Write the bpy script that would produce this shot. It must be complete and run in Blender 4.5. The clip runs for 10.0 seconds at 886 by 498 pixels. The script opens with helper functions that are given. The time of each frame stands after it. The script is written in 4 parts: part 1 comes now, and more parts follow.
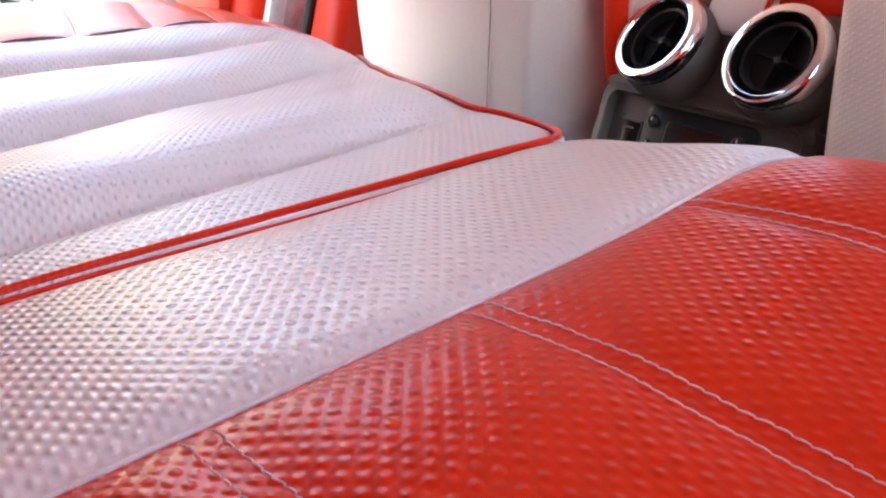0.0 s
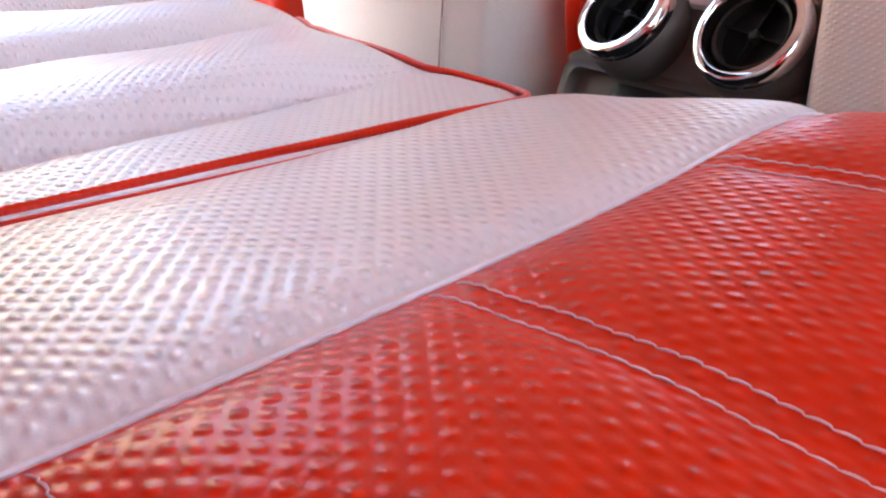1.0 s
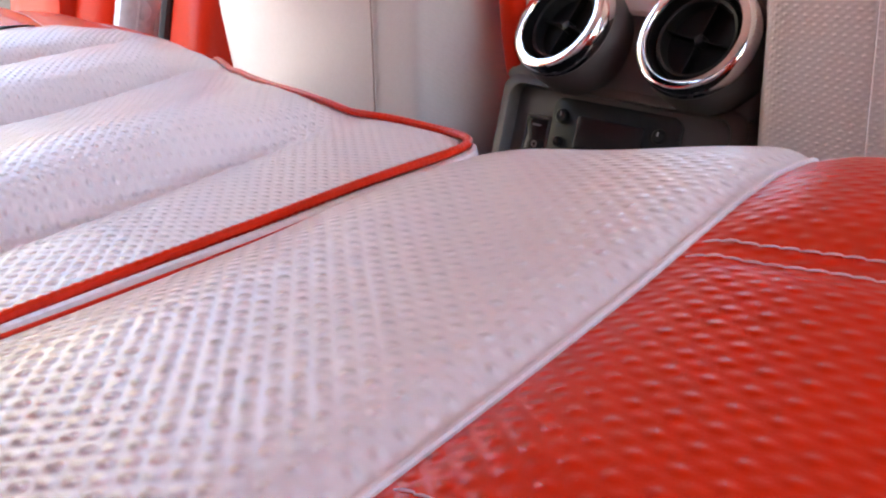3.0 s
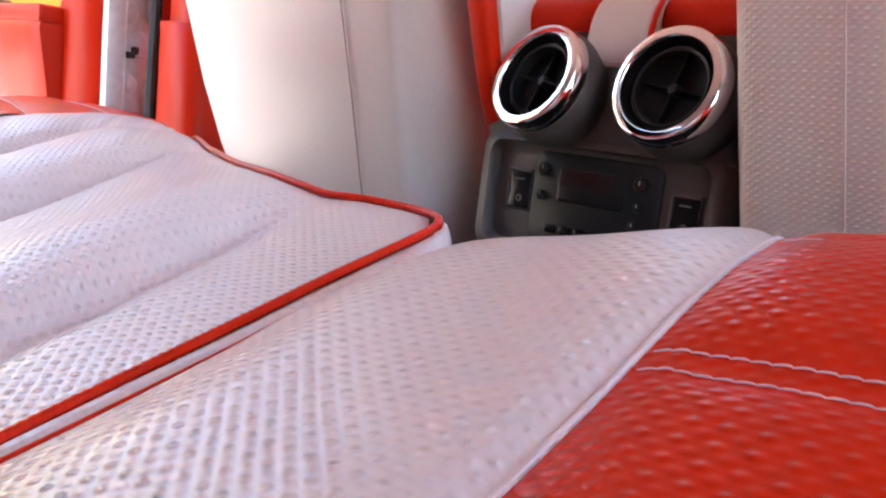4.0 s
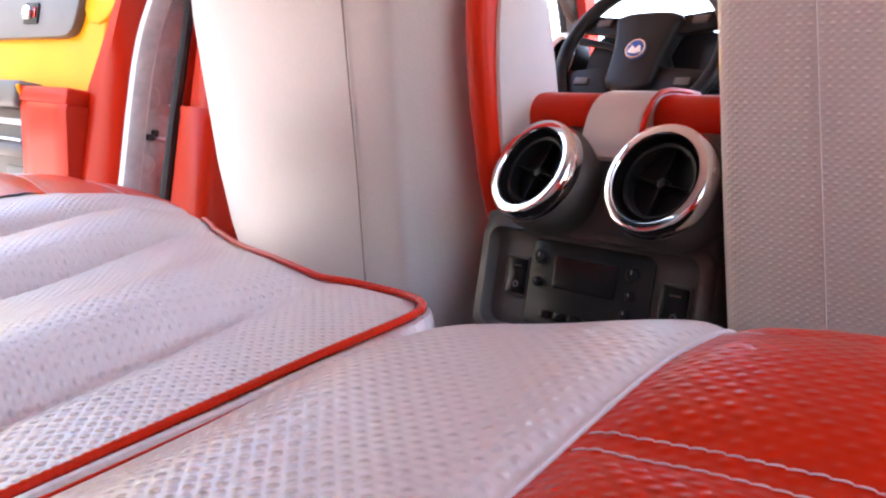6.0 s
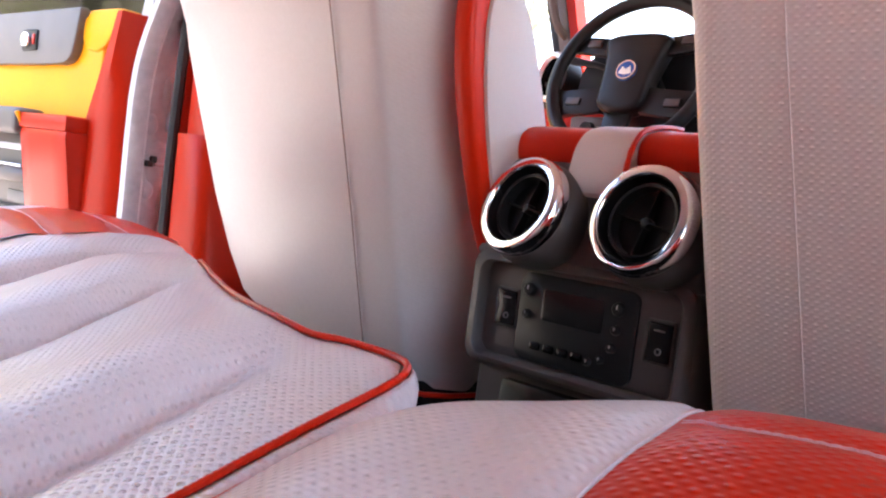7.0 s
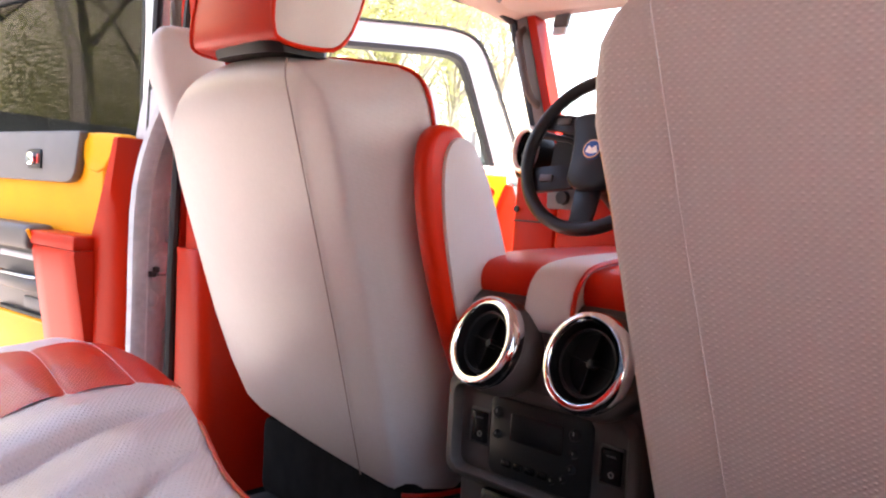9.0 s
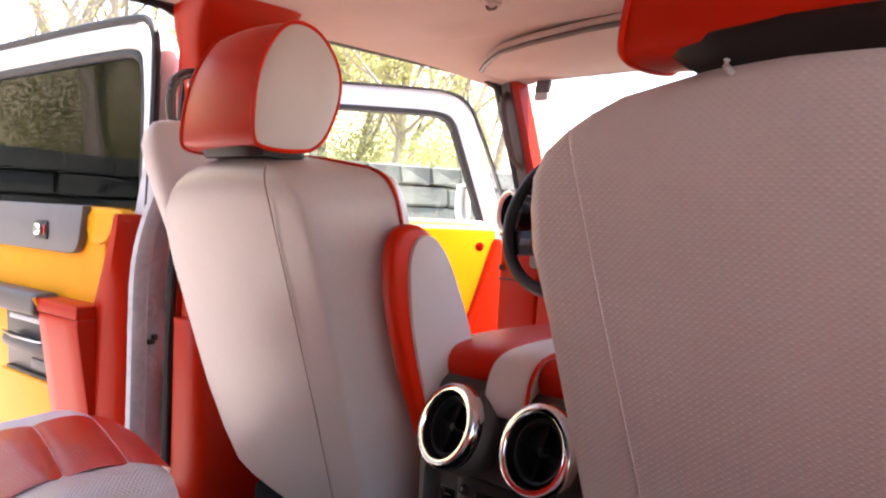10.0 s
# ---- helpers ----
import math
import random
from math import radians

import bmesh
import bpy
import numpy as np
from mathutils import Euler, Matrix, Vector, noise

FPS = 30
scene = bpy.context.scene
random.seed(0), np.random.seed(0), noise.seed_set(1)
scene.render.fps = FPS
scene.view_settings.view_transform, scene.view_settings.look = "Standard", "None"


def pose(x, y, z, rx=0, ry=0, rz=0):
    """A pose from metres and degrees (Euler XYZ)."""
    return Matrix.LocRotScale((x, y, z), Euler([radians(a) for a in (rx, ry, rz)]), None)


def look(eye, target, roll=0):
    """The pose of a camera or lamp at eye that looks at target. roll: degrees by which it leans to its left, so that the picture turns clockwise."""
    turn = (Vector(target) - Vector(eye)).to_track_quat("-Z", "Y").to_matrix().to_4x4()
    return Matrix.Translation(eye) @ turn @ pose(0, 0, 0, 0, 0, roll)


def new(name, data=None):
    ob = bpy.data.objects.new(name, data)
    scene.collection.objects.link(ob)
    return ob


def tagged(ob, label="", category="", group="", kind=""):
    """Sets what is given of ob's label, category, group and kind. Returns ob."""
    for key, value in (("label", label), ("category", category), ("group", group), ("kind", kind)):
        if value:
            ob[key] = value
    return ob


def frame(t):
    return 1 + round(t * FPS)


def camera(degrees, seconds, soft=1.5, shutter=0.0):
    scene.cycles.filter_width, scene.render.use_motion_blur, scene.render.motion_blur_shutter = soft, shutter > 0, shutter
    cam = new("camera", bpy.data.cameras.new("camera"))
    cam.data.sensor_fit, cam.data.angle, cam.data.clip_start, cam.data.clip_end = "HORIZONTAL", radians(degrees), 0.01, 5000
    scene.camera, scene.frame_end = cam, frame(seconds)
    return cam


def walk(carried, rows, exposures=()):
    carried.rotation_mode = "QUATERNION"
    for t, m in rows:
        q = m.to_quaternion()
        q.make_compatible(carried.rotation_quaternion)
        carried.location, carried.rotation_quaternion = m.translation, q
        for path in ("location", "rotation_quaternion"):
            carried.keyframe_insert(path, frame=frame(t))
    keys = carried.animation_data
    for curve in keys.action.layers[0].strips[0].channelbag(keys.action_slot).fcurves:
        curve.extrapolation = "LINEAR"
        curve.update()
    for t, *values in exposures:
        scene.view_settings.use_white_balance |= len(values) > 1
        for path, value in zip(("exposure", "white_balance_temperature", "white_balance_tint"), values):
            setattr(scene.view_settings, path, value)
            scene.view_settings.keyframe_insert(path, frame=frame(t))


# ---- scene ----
cam = camera(57.3, 10.0, 2.2)
PATH = [
    (0, (0.0888, 0.1433, 1.1232), (-1.3377, 1.4651, 0.6567), 13.18),
    (0.5, (0.0506, 0.1829, 1.0993), (-1.3116, 1.5781, 0.6542), 15.27),
    (1, (0.0287, 0.1970, 1.0933), (-1.3016, 1.6219, 0.6460), 14.97),
    (1.5, (0.0042, 0.2109, 1.0836), (-1.2903, 1.6672, 0.6328), 16.67),
    (2, (-0.0117, 0.2223, 1.0919), (-1.2852, 1.7010, 0.6538), 14.98),
    (2.5, (-0.0154, 0.2334, 1.1031), (-1.2683, 1.7281, 0.6600), 12.68),
    (4, (-0.0093, 0.2567, 1.1421), (-1.2981, 1.7520, 0.8209), 6.71),
    (4.5, (-0.0083, 0.2627, 1.1480), (-1.3110, 1.7600, 0.9009), 6.76),
    (5, (-0.0028, 0.2620, 1.1531), (-1.3168, 1.7574, 0.9604), 6.84),
    (5.2, (0.0014, 0.2616, 1.1425), (-1.3184, 1.7549, 0.9747), 6.91),
    (6.5, (0.0307, 0.2395, 1.1662), (-1.3246, 1.7050, 1.0411), 8.21),
    (7, (0.0388, 0.2362, 1.1937), (-1.3076, 1.7097, 1.0675), 7.33),
    (7.5, (0.0499, 0.2319, 1.2283), (-1.3066, 1.6980, 1.1268), 6.21),
    (8, (0.0724, 0.2217, 1.2766), (-1.2869, 1.6858, 1.1842), 5.32),
    (8.5, (0.1017, 0.2047, 1.3268), (-1.2576, 1.6667, 1.2047), 4.37),
    (9, (0.1343, 0.1923, 1.3856), (-1.2343, 1.6446, 1.2525), 3.20),
    (9.5, (0.1757, 0.1800, 1.4397), (-1.2119, 1.6155, 1.3206), 2.61),
    (10, (0.2361, 0.1745, 1.4954), (-1.1587, 1.6053, 1.4109), 2.55),
]
EXPOSURES = [(0.0, 4.08, 7300, 17), (1.0, 4.14, 7300, 17), (2.5, 4.0, 7250, 17), (4.0, 3.98, 7200, 18), (5.0, 3.86, 7200, 20), (6.5, 3.83, 7150, 20), (8.0, 3.62, 7450, 21), (9.0, 3.46, 7650, 23), (10.0, 3.02, 7750, 25)]
walk(cam, [(t, look(eye, target, roll)) for t, eye, target, roll in PATH], EXPOSURES)

# ---- world and light ----
world = bpy.data.worlds.new("sky")
scene.world = world
world.use_nodes = True
SUN_WAY = Vector((0.25, 0.25, 0.93)).normalized()
wn, wl = world.node_tree.nodes, world.node_tree.links
sky = wn.new("ShaderNodeTexSky")
sky.sky_type = "NISHITA"
sky.sun_disc = False
sky.sun_elevation = math.asin(SUN_WAY.z)
sky.sun_rotation = math.atan2(SUN_WAY.x, SUN_WAY.y)
wl.new(sky.outputs[0], wn["Background"].inputs[0])
wn["Background"].inputs[1].default_value = 0.15
sun = new("sun", bpy.data.lights.new("sun", "SUN"))
sun.data.energy, sun.data.angle, sun.data.color = 3.5, radians(0.5), (1.0, 0.95, 0.88)
sun.matrix_world = look(SUN_WAY * 20, (0, 0, 0))


# ---- materials ----
def mat(name, color, rough=0.5, metal=0.0, spec=0.5, coat=0.0):
    m = bpy.data.materials.new(name)
    m.use_nodes = True
    b = m.node_tree.nodes["Principled BSDF"]
    b.inputs["Base Color"].default_value = (*color, 1)
    b.inputs["Roughness"].default_value = rough
    b.inputs["Metallic"].default_value = metal
    b.inputs["Specular IOR Level"].default_value = spec
    b.inputs["Coat Weight"].default_value = coat
    return m


def node(m, kind, **sets):
    n = m.node_tree.nodes.new("ShaderNode" + kind)
    for k, v in sets.items():
        n.inputs[k].default_value = v
    return n


def op(m, what, a, b=None):
    n = m.node_tree.nodes.new("ShaderNodeMath")
    n.operation = what
    for i, v in enumerate((a, b)):
        if v is None:
            continue
        if isinstance(v, (int, float)):
            n.inputs[i].default_value = v
        else:
            m.node_tree.links.new(v, n.inputs[i])
    return n.outputs[0]


def vary(m, color, dark, scale, fine, bump=0.0, depth=0.001, rough=None):
    """Two scales of noise in the colour, the roughness and the relief."""
    nt = m.node_tree
    L, b = nt.links, nt.nodes["Principled BSDF"]
    tc = nt.nodes.new("ShaderNodeTexCoord")
    n1, n2 = node(m, "TexNoise", Scale=scale, Detail=4.0), node(m, "TexNoise", Scale=fine, Detail=3.0)
    L.new(tc.outputs["Object"], n1.inputs["Vector"])
    L.new(tc.outputs["Object"], n2.inputs["Vector"])
    f = op(m, "ADD", op(m, "MULTIPLY", n1.outputs[0], 0.65), op(m, "MULTIPLY", n2.outputs[0], 0.35))
    ramp = nt.nodes.new("ShaderNodeValToRGB")
    ramp.color_ramp.elements[0].position, ramp.color_ramp.elements[1].position = 0.32, 0.68
    ramp.color_ramp.elements[0].color, ramp.color_ramp.elements[1].color = (*dark, 1), (*color, 1)
    L.new(f, ramp.inputs[0])
    L.new(ramp.outputs[0], b.inputs["Base Color"])
    if rough:
        r = op(m, "ADD", op(m, "MULTIPLY", n1.outputs[0], rough[1] - rough[0]), rough[0])
        L.new(r, b.inputs["Roughness"])
    if bump:
        bp = node(m, "Bump", Strength=bump, Distance=depth)
        L.new(n2.outputs[0], bp.inputs["Height"])
        L.new(bp.outputs[0], b.inputs["Normal"])
    return m


def leather(name, color, dark, upright=False, pitch=0.0068, depth=0.0012, rough=(0.285, 0.345), spec=0.4, fold=0.002, coat=0.42):
    """Embossed vinyl: staggered rows of small round pillows, every second one fuller."""
    m = mat(name, color, 0.4)
    vary(m, color, dark, 5.0, 160.0, rough=rough)
    nt = m.node_tree
    L, b = nt.links, nt.nodes["Principled BSDF"]
    tc = nt.nodes.new("ShaderNodeTexCoord")
    sep = nt.nodes.new("ShaderNodeSeparateXYZ")
    wob = node(m, "TexNoise", Scale=9.0, Detail=1.0)
    L.new(tc.outputs["Object"], wob.inputs["Vector"])
    L.new(tc.outputs["Object"], sep.inputs[0])
    x, y = sep.outputs[0], sep.outputs[2 if upright else 1]
    w = op(m, "MULTIPLY", wob.outputs[0], 0.004)
    k = math.pi / pitch
    across, on = op(m, "MULTIPLY", op(m, "ADD", x, w), k * 0.77), op(m, "MULTIPLY", op(m, "SUBTRACT", y, w), k)
    u, v = op(m, "ADD", across, on), op(m, "SUBTRACT", across, on)
    cu, cv = op(m, "COSINE", u), op(m, "COSINE", v)
    a, c = op(m, "POWER", op(m, "ABSOLUTE", cu), 2.0), op(m, "POWER", op(m, "ABSOLUTE", cv), 2.0)
    tall = op(m, "ADD", op(m, "MULTIPLY", op(m, "MULTIPLY", cu, cv), 0.3), 1.0)
    h = op(m, "MULTIPLY", op(m, "POWER", op(m, "MULTIPLY", a, c), 1.1), tall)
    bp = node(m, "Bump", Strength=1.0, Distance=depth)
    L.new(h, bp.inputs["Height"])
    grain = node(m, "TexNoise", Scale=1400.0, Detail=2.0)
    L.new(tc.outputs["Object"], grain.inputs["Vector"])
    soft_fold = node(m, "TexNoise", Scale=7.0, Detail=2.0, Distortion=0.6)
    L.new(tc.outputs["Object"], soft_fold.inputs["Vector"])
    bp0 = node(m, "Bump", Strength=0.6, Distance=fold)
    L.new(soft_fold.outputs[0], bp0.inputs["Height"])
    L.new(bp0.outputs[0], bp.inputs["Normal"])
    bp2 = node(m, "Bump", Strength=0.25, Distance=0.0002)
    L.new(grain.outputs[0], bp2.inputs["Height"])
    L.new(bp.outputs[0], bp2.inputs["Normal"])
    L.new(bp2.outputs[0], b.inputs["Normal"])
    L.new(bp.outputs[0], b.inputs["Coat Normal"])
    b.inputs["Specular IOR Level"].default_value = spec
    b.inputs["Coat Weight"].default_value = coat
    b.inputs["Coat Roughness"].default_value = 0.17
    return m


def glass(name, tint, ior=1.45):
    m = bpy.data.materials.new(name)
    m.use_nodes = True
    nt = m.node_tree
    nt.nodes.remove(nt.nodes["Principled BSDF"])
    tr, gl, mix = node(m, "BsdfTransparent", Color=(*tint, 1)), node(m, "BsdfGlossy", Roughness=0.01), node(m, "MixShader")
    fr = node(m, "Fresnel", IOR=ior)
    nt.links.new(fr.outputs[0], mix.inputs[0])
    nt.links.new(tr.outputs[0], mix.inputs[1])
    nt.links.new(gl.outputs[0], mix.inputs[2])
    nt.links.new(mix.outputs[0], nt.nodes["Material Output"].inputs[0])
    return m


WHITE, WHITE_D = (0.735, 0.665, 0.645), (0.675, 0.60, 0.58)
RED, RED_D = (0.70, 0.024, 0.004), (0.62, 0.019, 0.003)
white_flat = leather("white_vinyl_seat", WHITE, WHITE_D, depth=0.00060)
white_wide = leather("white_vinyl_bench", WHITE, WHITE_D, depth=0.00078)
red_flat = leather("red_vinyl_seat", RED, RED_D, spec=0.14, depth=0.00042, coat=0.24)
# pinker than WHITE: red light bounced onto this back is put into the colour
white_up_bounce = leather("white_vinyl_back_pink_bounce", (0.735, 0.64, 0.618), (0.675, 0.575, 0.552), upright=True, depth=0.00042, fold=0.004, coat=0.2)
# slightly darker than WHITE, with a much flatter emboss
white_darker = leather("white_vinyl_darker_back", (0.68, 0.61, 0.585), (0.63, 0.555, 0.53), upright=True, depth=0.00008, fold=0.005, coat=0.1)
red_smooth = vary(mat("red_vinyl_smooth", RED, 0.38, spec=0.22), RED, RED_D, 8.0, 500.0, 0.25, 0.0004, (0.3, 0.42))
white_smooth = vary(mat("white_vinyl_smooth", WHITE, 0.4), WHITE, WHITE_D, 6.0, 500.0, 0.25, 0.0004, (0.36, 0.5))
# a smooth white, a little darker and rougher than white_smooth
darker_smooth = vary(mat("darker_white_vinyl_smooth", (0.66, 0.585, 0.56), 0.5, spec=0.35), (0.68, 0.60, 0.575), (0.62, 0.54, 0.515), 6.0, 500.0, 0.25, 0.0004, (0.45, 0.6))
piping_red = vary(mat("red_piping", RED, 0.35, spec=0.25), RED, RED_D, 30.0, 600.0, 0.3, 0.0004, (0.29, 0.4))
thread = vary(mat("pale_thread", (0.8, 0.62, 0.66), 0.6), (0.85, 0.68, 0.72), (0.72, 0.52, 0.57), 200.0, 900.0)
# dark colour that stands for the shade down in the driver's seam
seam_shade = mat("painted_seam_shadow", (0.30, 0.22, 0.20), 0.7)
seam_pale = mat("pale_seam_thread", (0.60, 0.52, 0.51), 0.7)
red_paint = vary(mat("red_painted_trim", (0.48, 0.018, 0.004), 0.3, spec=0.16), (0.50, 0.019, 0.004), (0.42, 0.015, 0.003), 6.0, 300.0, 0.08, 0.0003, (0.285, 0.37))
orange_paint = vary(mat("orange_painted_panel", (0.80, 0.32, 0.012), 0.35, spec=0.16), (0.84, 0.34, 0.010), (0.74, 0.28, 0.010), 6.0, 300.0, 0.08, 0.0003, (0.3, 0.42))
white_paint = vary(mat("white_car_paint", (0.86, 0.86, 0.86), 0.25), (0.88, 0.88, 0.87), (0.84, 0.84, 0.83), 3.0, 90.0, 0.0, 0.0, (0.285, 0.34))
grey_plastic = vary(mat("dark_grey_plastic", (0.082, 0.069, 0.065), 0.45), (0.09, 0.075, 0.071), (0.068, 0.057, 0.054), 12.0, 900.0, 0.3, 0.0003, (0.38, 0.5))
mid_plastic = vary(mat("mid_grey_plastic", (0.13, 0.12, 0.12), 0.5), (0.14, 0.13, 0.13), (0.10, 0.095, 0.095), 12.0, 900.0, 0.3, 0.0003, (0.42, 0.56))
black_plastic = vary(mat("black_plastic", (0.012, 0.012, 0.013), 0.4, spec=0.25), (0.014, 0.014, 0.015), (0.009, 0.009, 0.010), 15.0, 700.0, 0.2, 0.0002, (0.32, 0.46))
gloss_black = mat("gloss_black_panel", (0.005, 0.005, 0.006), 0.25, spec=0.3)
rubber = vary(mat("black_rubber", (0.015, 0.015, 0.016), 0.6), (0.017, 0.017, 0.018), (0.010, 0.010, 0.011), 20.0, 400.0, 0.2, 0.0003)
vent_black = mat("matt_black", (0.007, 0.006, 0.007), 0.6, spec=0.15)
chrome = mat("chrome", (0.90, 0.90, 0.91), 0.06, 1.0)
satin_chrome = mat("satin_chrome", (0.90, 0.90, 0.92), 0.38, 1.0)
steel = vary(mat("brushed_steel", (0.55, 0.55, 0.56), 0.3, 1.0), (0.58, 0.58, 0.6), (0.42, 0.42, 0.44), 20.0, 300.0, 0.1, 0.0002, (0.22, 0.4))
carpet = vary(mat("dark_carpet", (0.012, 0.011, 0.011), 0.95, spec=0.1), (0.018, 0.016, 0.016), (0.008, 0.007, 0.007), 30.0, 900.0, 0.8, 0.003)
headliner = vary(mat("beige_headliner", (0.58, 0.46, 0.40), 0.9), (0.60, 0.475, 0.42), (0.54, 0.42, 0.37), 5.0, 700.0, 0.3, 0.0006)
silver_paint = vary(mat("pale_silver_paint", (0.5, 0.49, 0.52), 0.4), (0.56, 0.55, 0.58), (0.36, 0.35, 0.38), 9.0, 60.0, 0.1, 0.001, (0.3, 0.5))
taupe_dark = vary(mat("dark_brown_plastic", (0.016, 0.011, 0.010), 0.5, spec=0.3), (0.018, 0.012, 0.011), (0.012, 0.008, 0.008), 12.0, 700.0, 0.3, 0.0003, (0.42, 0.56))
taupe = vary(mat("brown_grey_plastic", (0.10, 0.075, 0.068), 0.5), (0.11, 0.082, 0.075), (0.08, 0.06, 0.055), 12.0, 700.0, 0.3, 0.0003, (0.42, 0.56))
emblem_blue = mat("blue_emblem", (0.03, 0.10, 0.36), 0.25)
red_dot = mat("red_lens", (0.45, 0.01, 0.008), 0.15)
clear_glass = glass("clear_glass", (0.92, 0.95, 0.93))
dark_glass = glass("privacy_glass", (0.16, 0.16, 0.16))
side_glass = glass("side_glass", (0.80, 0.79, 0.78))
tint_glass = glass("tinted_glass", (0.40, 0.47, 0.57), 1.2)
stone = vary(mat("grey_stone", (0.24, 0.25, 0.25), 0.9), (0.115, 0.135, 0.128), (0.065, 0.078, 0.074), 3.0, 25.0, 0.8, 0.02)
mortar = vary(mat("dark_joint", (0.09, 0.09, 0.09), 0.95), (0.07, 0.08, 0.072), (0.04, 0.045, 0.04), 8.0, 60.0, 0.5, 0.01)
earth = vary(mat("grassy_ground", (0.3, 0.28, 0.2), 0.95), (0.40, 0.37, 0.27), (0.22, 0.21, 0.13), 0.6, 9.0, 0.6, 0.03)
asphalt = vary(mat("pale_concrete", (0.33, 0.31, 0.28), 0.9), (0.36, 0.34, 0.31), (0.26, 0.245, 0.22), 1.5, 120.0, 0.6, 0.006)
bark = vary(mat("grey_brown_bark", (0.22, 0.19, 0.16), 0.95), (0.34, 0.31, 0.26), (0.20, 0.18, 0.15), 6.0, 40.0, 0.8, 0.02)
leaf = mat("spring_leaf", (0.2, 0.2, 0.06), 0.7, spec=0.2)
ln = leaf.node_tree
geo = ln.nodes.new("ShaderNodeNewGeometry")
lr = ln.nodes.new("ShaderNodeValToRGB")
lr.color_ramp.elements[0].color, lr.color_ramp.elements[1].color = (0.30, 0.32, 0.14, 1), (0.42, 0.44, 0.22, 1)
through_leaf = ln.nodes.new("ShaderNodeBsdfTranslucent")
leaf_mix = node(leaf, "MixShader", Fac=0.6)
ln.links.new(geo.outputs["Random Per Island"], lr.inputs[0])
ln.links.new(lr.outputs[0], ln.nodes["Principled BSDF"].inputs["Base Color"])
ln.links.new(lr.outputs[0], through_leaf.inputs["Color"])
ln.links.new(ln.nodes["Principled BSDF"].outputs[0], leaf_mix.inputs[1])
ln.links.new(through_leaf.outputs[0], leaf_mix.inputs[2])
ln.links.new(leaf_mix.outputs[0], ln.nodes["Material Output"].inputs[0])


# ---- building helpers ----
def mesh_of(name, bm, material, smooth=True):
    me = bpy.data.meshes.new(name)
    bm.normal_update()
    bm.to_mesh(me)
    bm.free()
    me.materials.append(material)
    if smooth:
        me.polygons.foreach_set("use_smooth", [True] * len(me.polygons))
    return me


def soft_edges(me, degrees=38):
    me.set_sharp_from_angle(angle=radians(degrees))
    return me


def part(name, bm, material, parent=None, label="", at=None):
    me = soft_edges(mesh_of(name, bm, material))
    ob = new(name, me)
    if at is not None:
        ob.matrix_basis = at
    if parent:
        ob.parent = parent
    if label:
        ob["label"] = label
    return ob


def thing(name, label, category, m=None, group="", kind=""):
    ob = new(name)
    ob.empty_display_size = 0.05
    if m is not None:
        ob.matrix_basis = m
    return tagged(ob, label, category, group, kind)


def box(x0, x1, y0, y1, z0, z1, bevel=0.0, seg=2, m=None):
    bm = bmesh.new()
    bmesh.ops.create_cube(bm, size=1)
    bmesh.ops.scale(bm, vec=(x1 - x0, y1 - y0, z1 - z0), verts=bm.verts)
    bmesh.ops.translate(bm, vec=((x0 + x1) / 2, (y0 + y1) / 2, (z0 + z1) / 2), verts=bm.verts)
    if bevel:
        bmesh.ops.bevel(bm, geom=list(bm.edges), offset=bevel, segments=seg, affect="EDGES", profile=0.5)
    if m is not None:
        bmesh.ops.transform(bm, matrix=m, verts=bm.verts)
    return bm


def join(*bms):
    out = bmesh.new()
    for b in bms:
        me = bpy.data.meshes.new("tmp")
        b.to_mesh(me)
        b.free()
        out.from_mesh(me)
        bpy.data.meshes.remove(me)
    return out


def rings(loops, closed=True, cap=True):
    """A skin over loops of points, one after another."""
    bm = bmesh.new()
    rows = [[bm.verts.new(p) for p in loop] for loop in loops]
    n = len(rows[0])
    for a, b in zip(rows, rows[1:]):
        for i in range(n if closed else n - 1):
            j = (i + 1) % n
            bm.faces.new((a[i], a[j], b[j], b[i]))
    if cap and closed:
        bm.faces.new(rows[0][::-1])
        bm.faces.new(rows[-1])
    bmesh.ops.recalc_face_normals(bm, faces=bm.faces)
    return bm


def tube(points, r, sides=8, closed=False):
    pts = [Vector(p) for p in points]
    loops = []
    up = Vector((0.13, 0.21, 0.97)).normalized()
    n = len(pts)
    for i, p in enumerate(pts):
        a = pts[(i - 1) % n] if closed or i else p
        b = pts[(i + 1) % n] if closed or i < n - 1 else p
        d = (b - a).normalized()
        s = d.cross(up)
        s = s.normalized() if s.length > 1e-4 else d.cross(Vector((1, 0, 0))).normalized()
        t = s.cross(d)
        rr = r[i] if isinstance(r, (list, tuple)) else r
        loops.append([p + (s * math.cos(2 * math.pi * k / sides) + t * math.sin(2 * math.pi * k / sides)) * rr for k in range(sides)])
    if closed:
        loops.append(loops[0])
    return rings(loops, cap=not closed)


def chaikin(pts, times=2, closed=True):
    for _ in range(times):
        out = []
        n = len(pts)
        for i in range(n if closed else n - 1):
            a, b = Vector(pts[i]), Vector(pts[(i + 1) % n])
            out += [a.lerp(b, 0.25), a.lerp(b, 0.75)]
        pts = out if closed else [Vector(pts[0])] + out + [Vector(pts[-1])]
    return pts


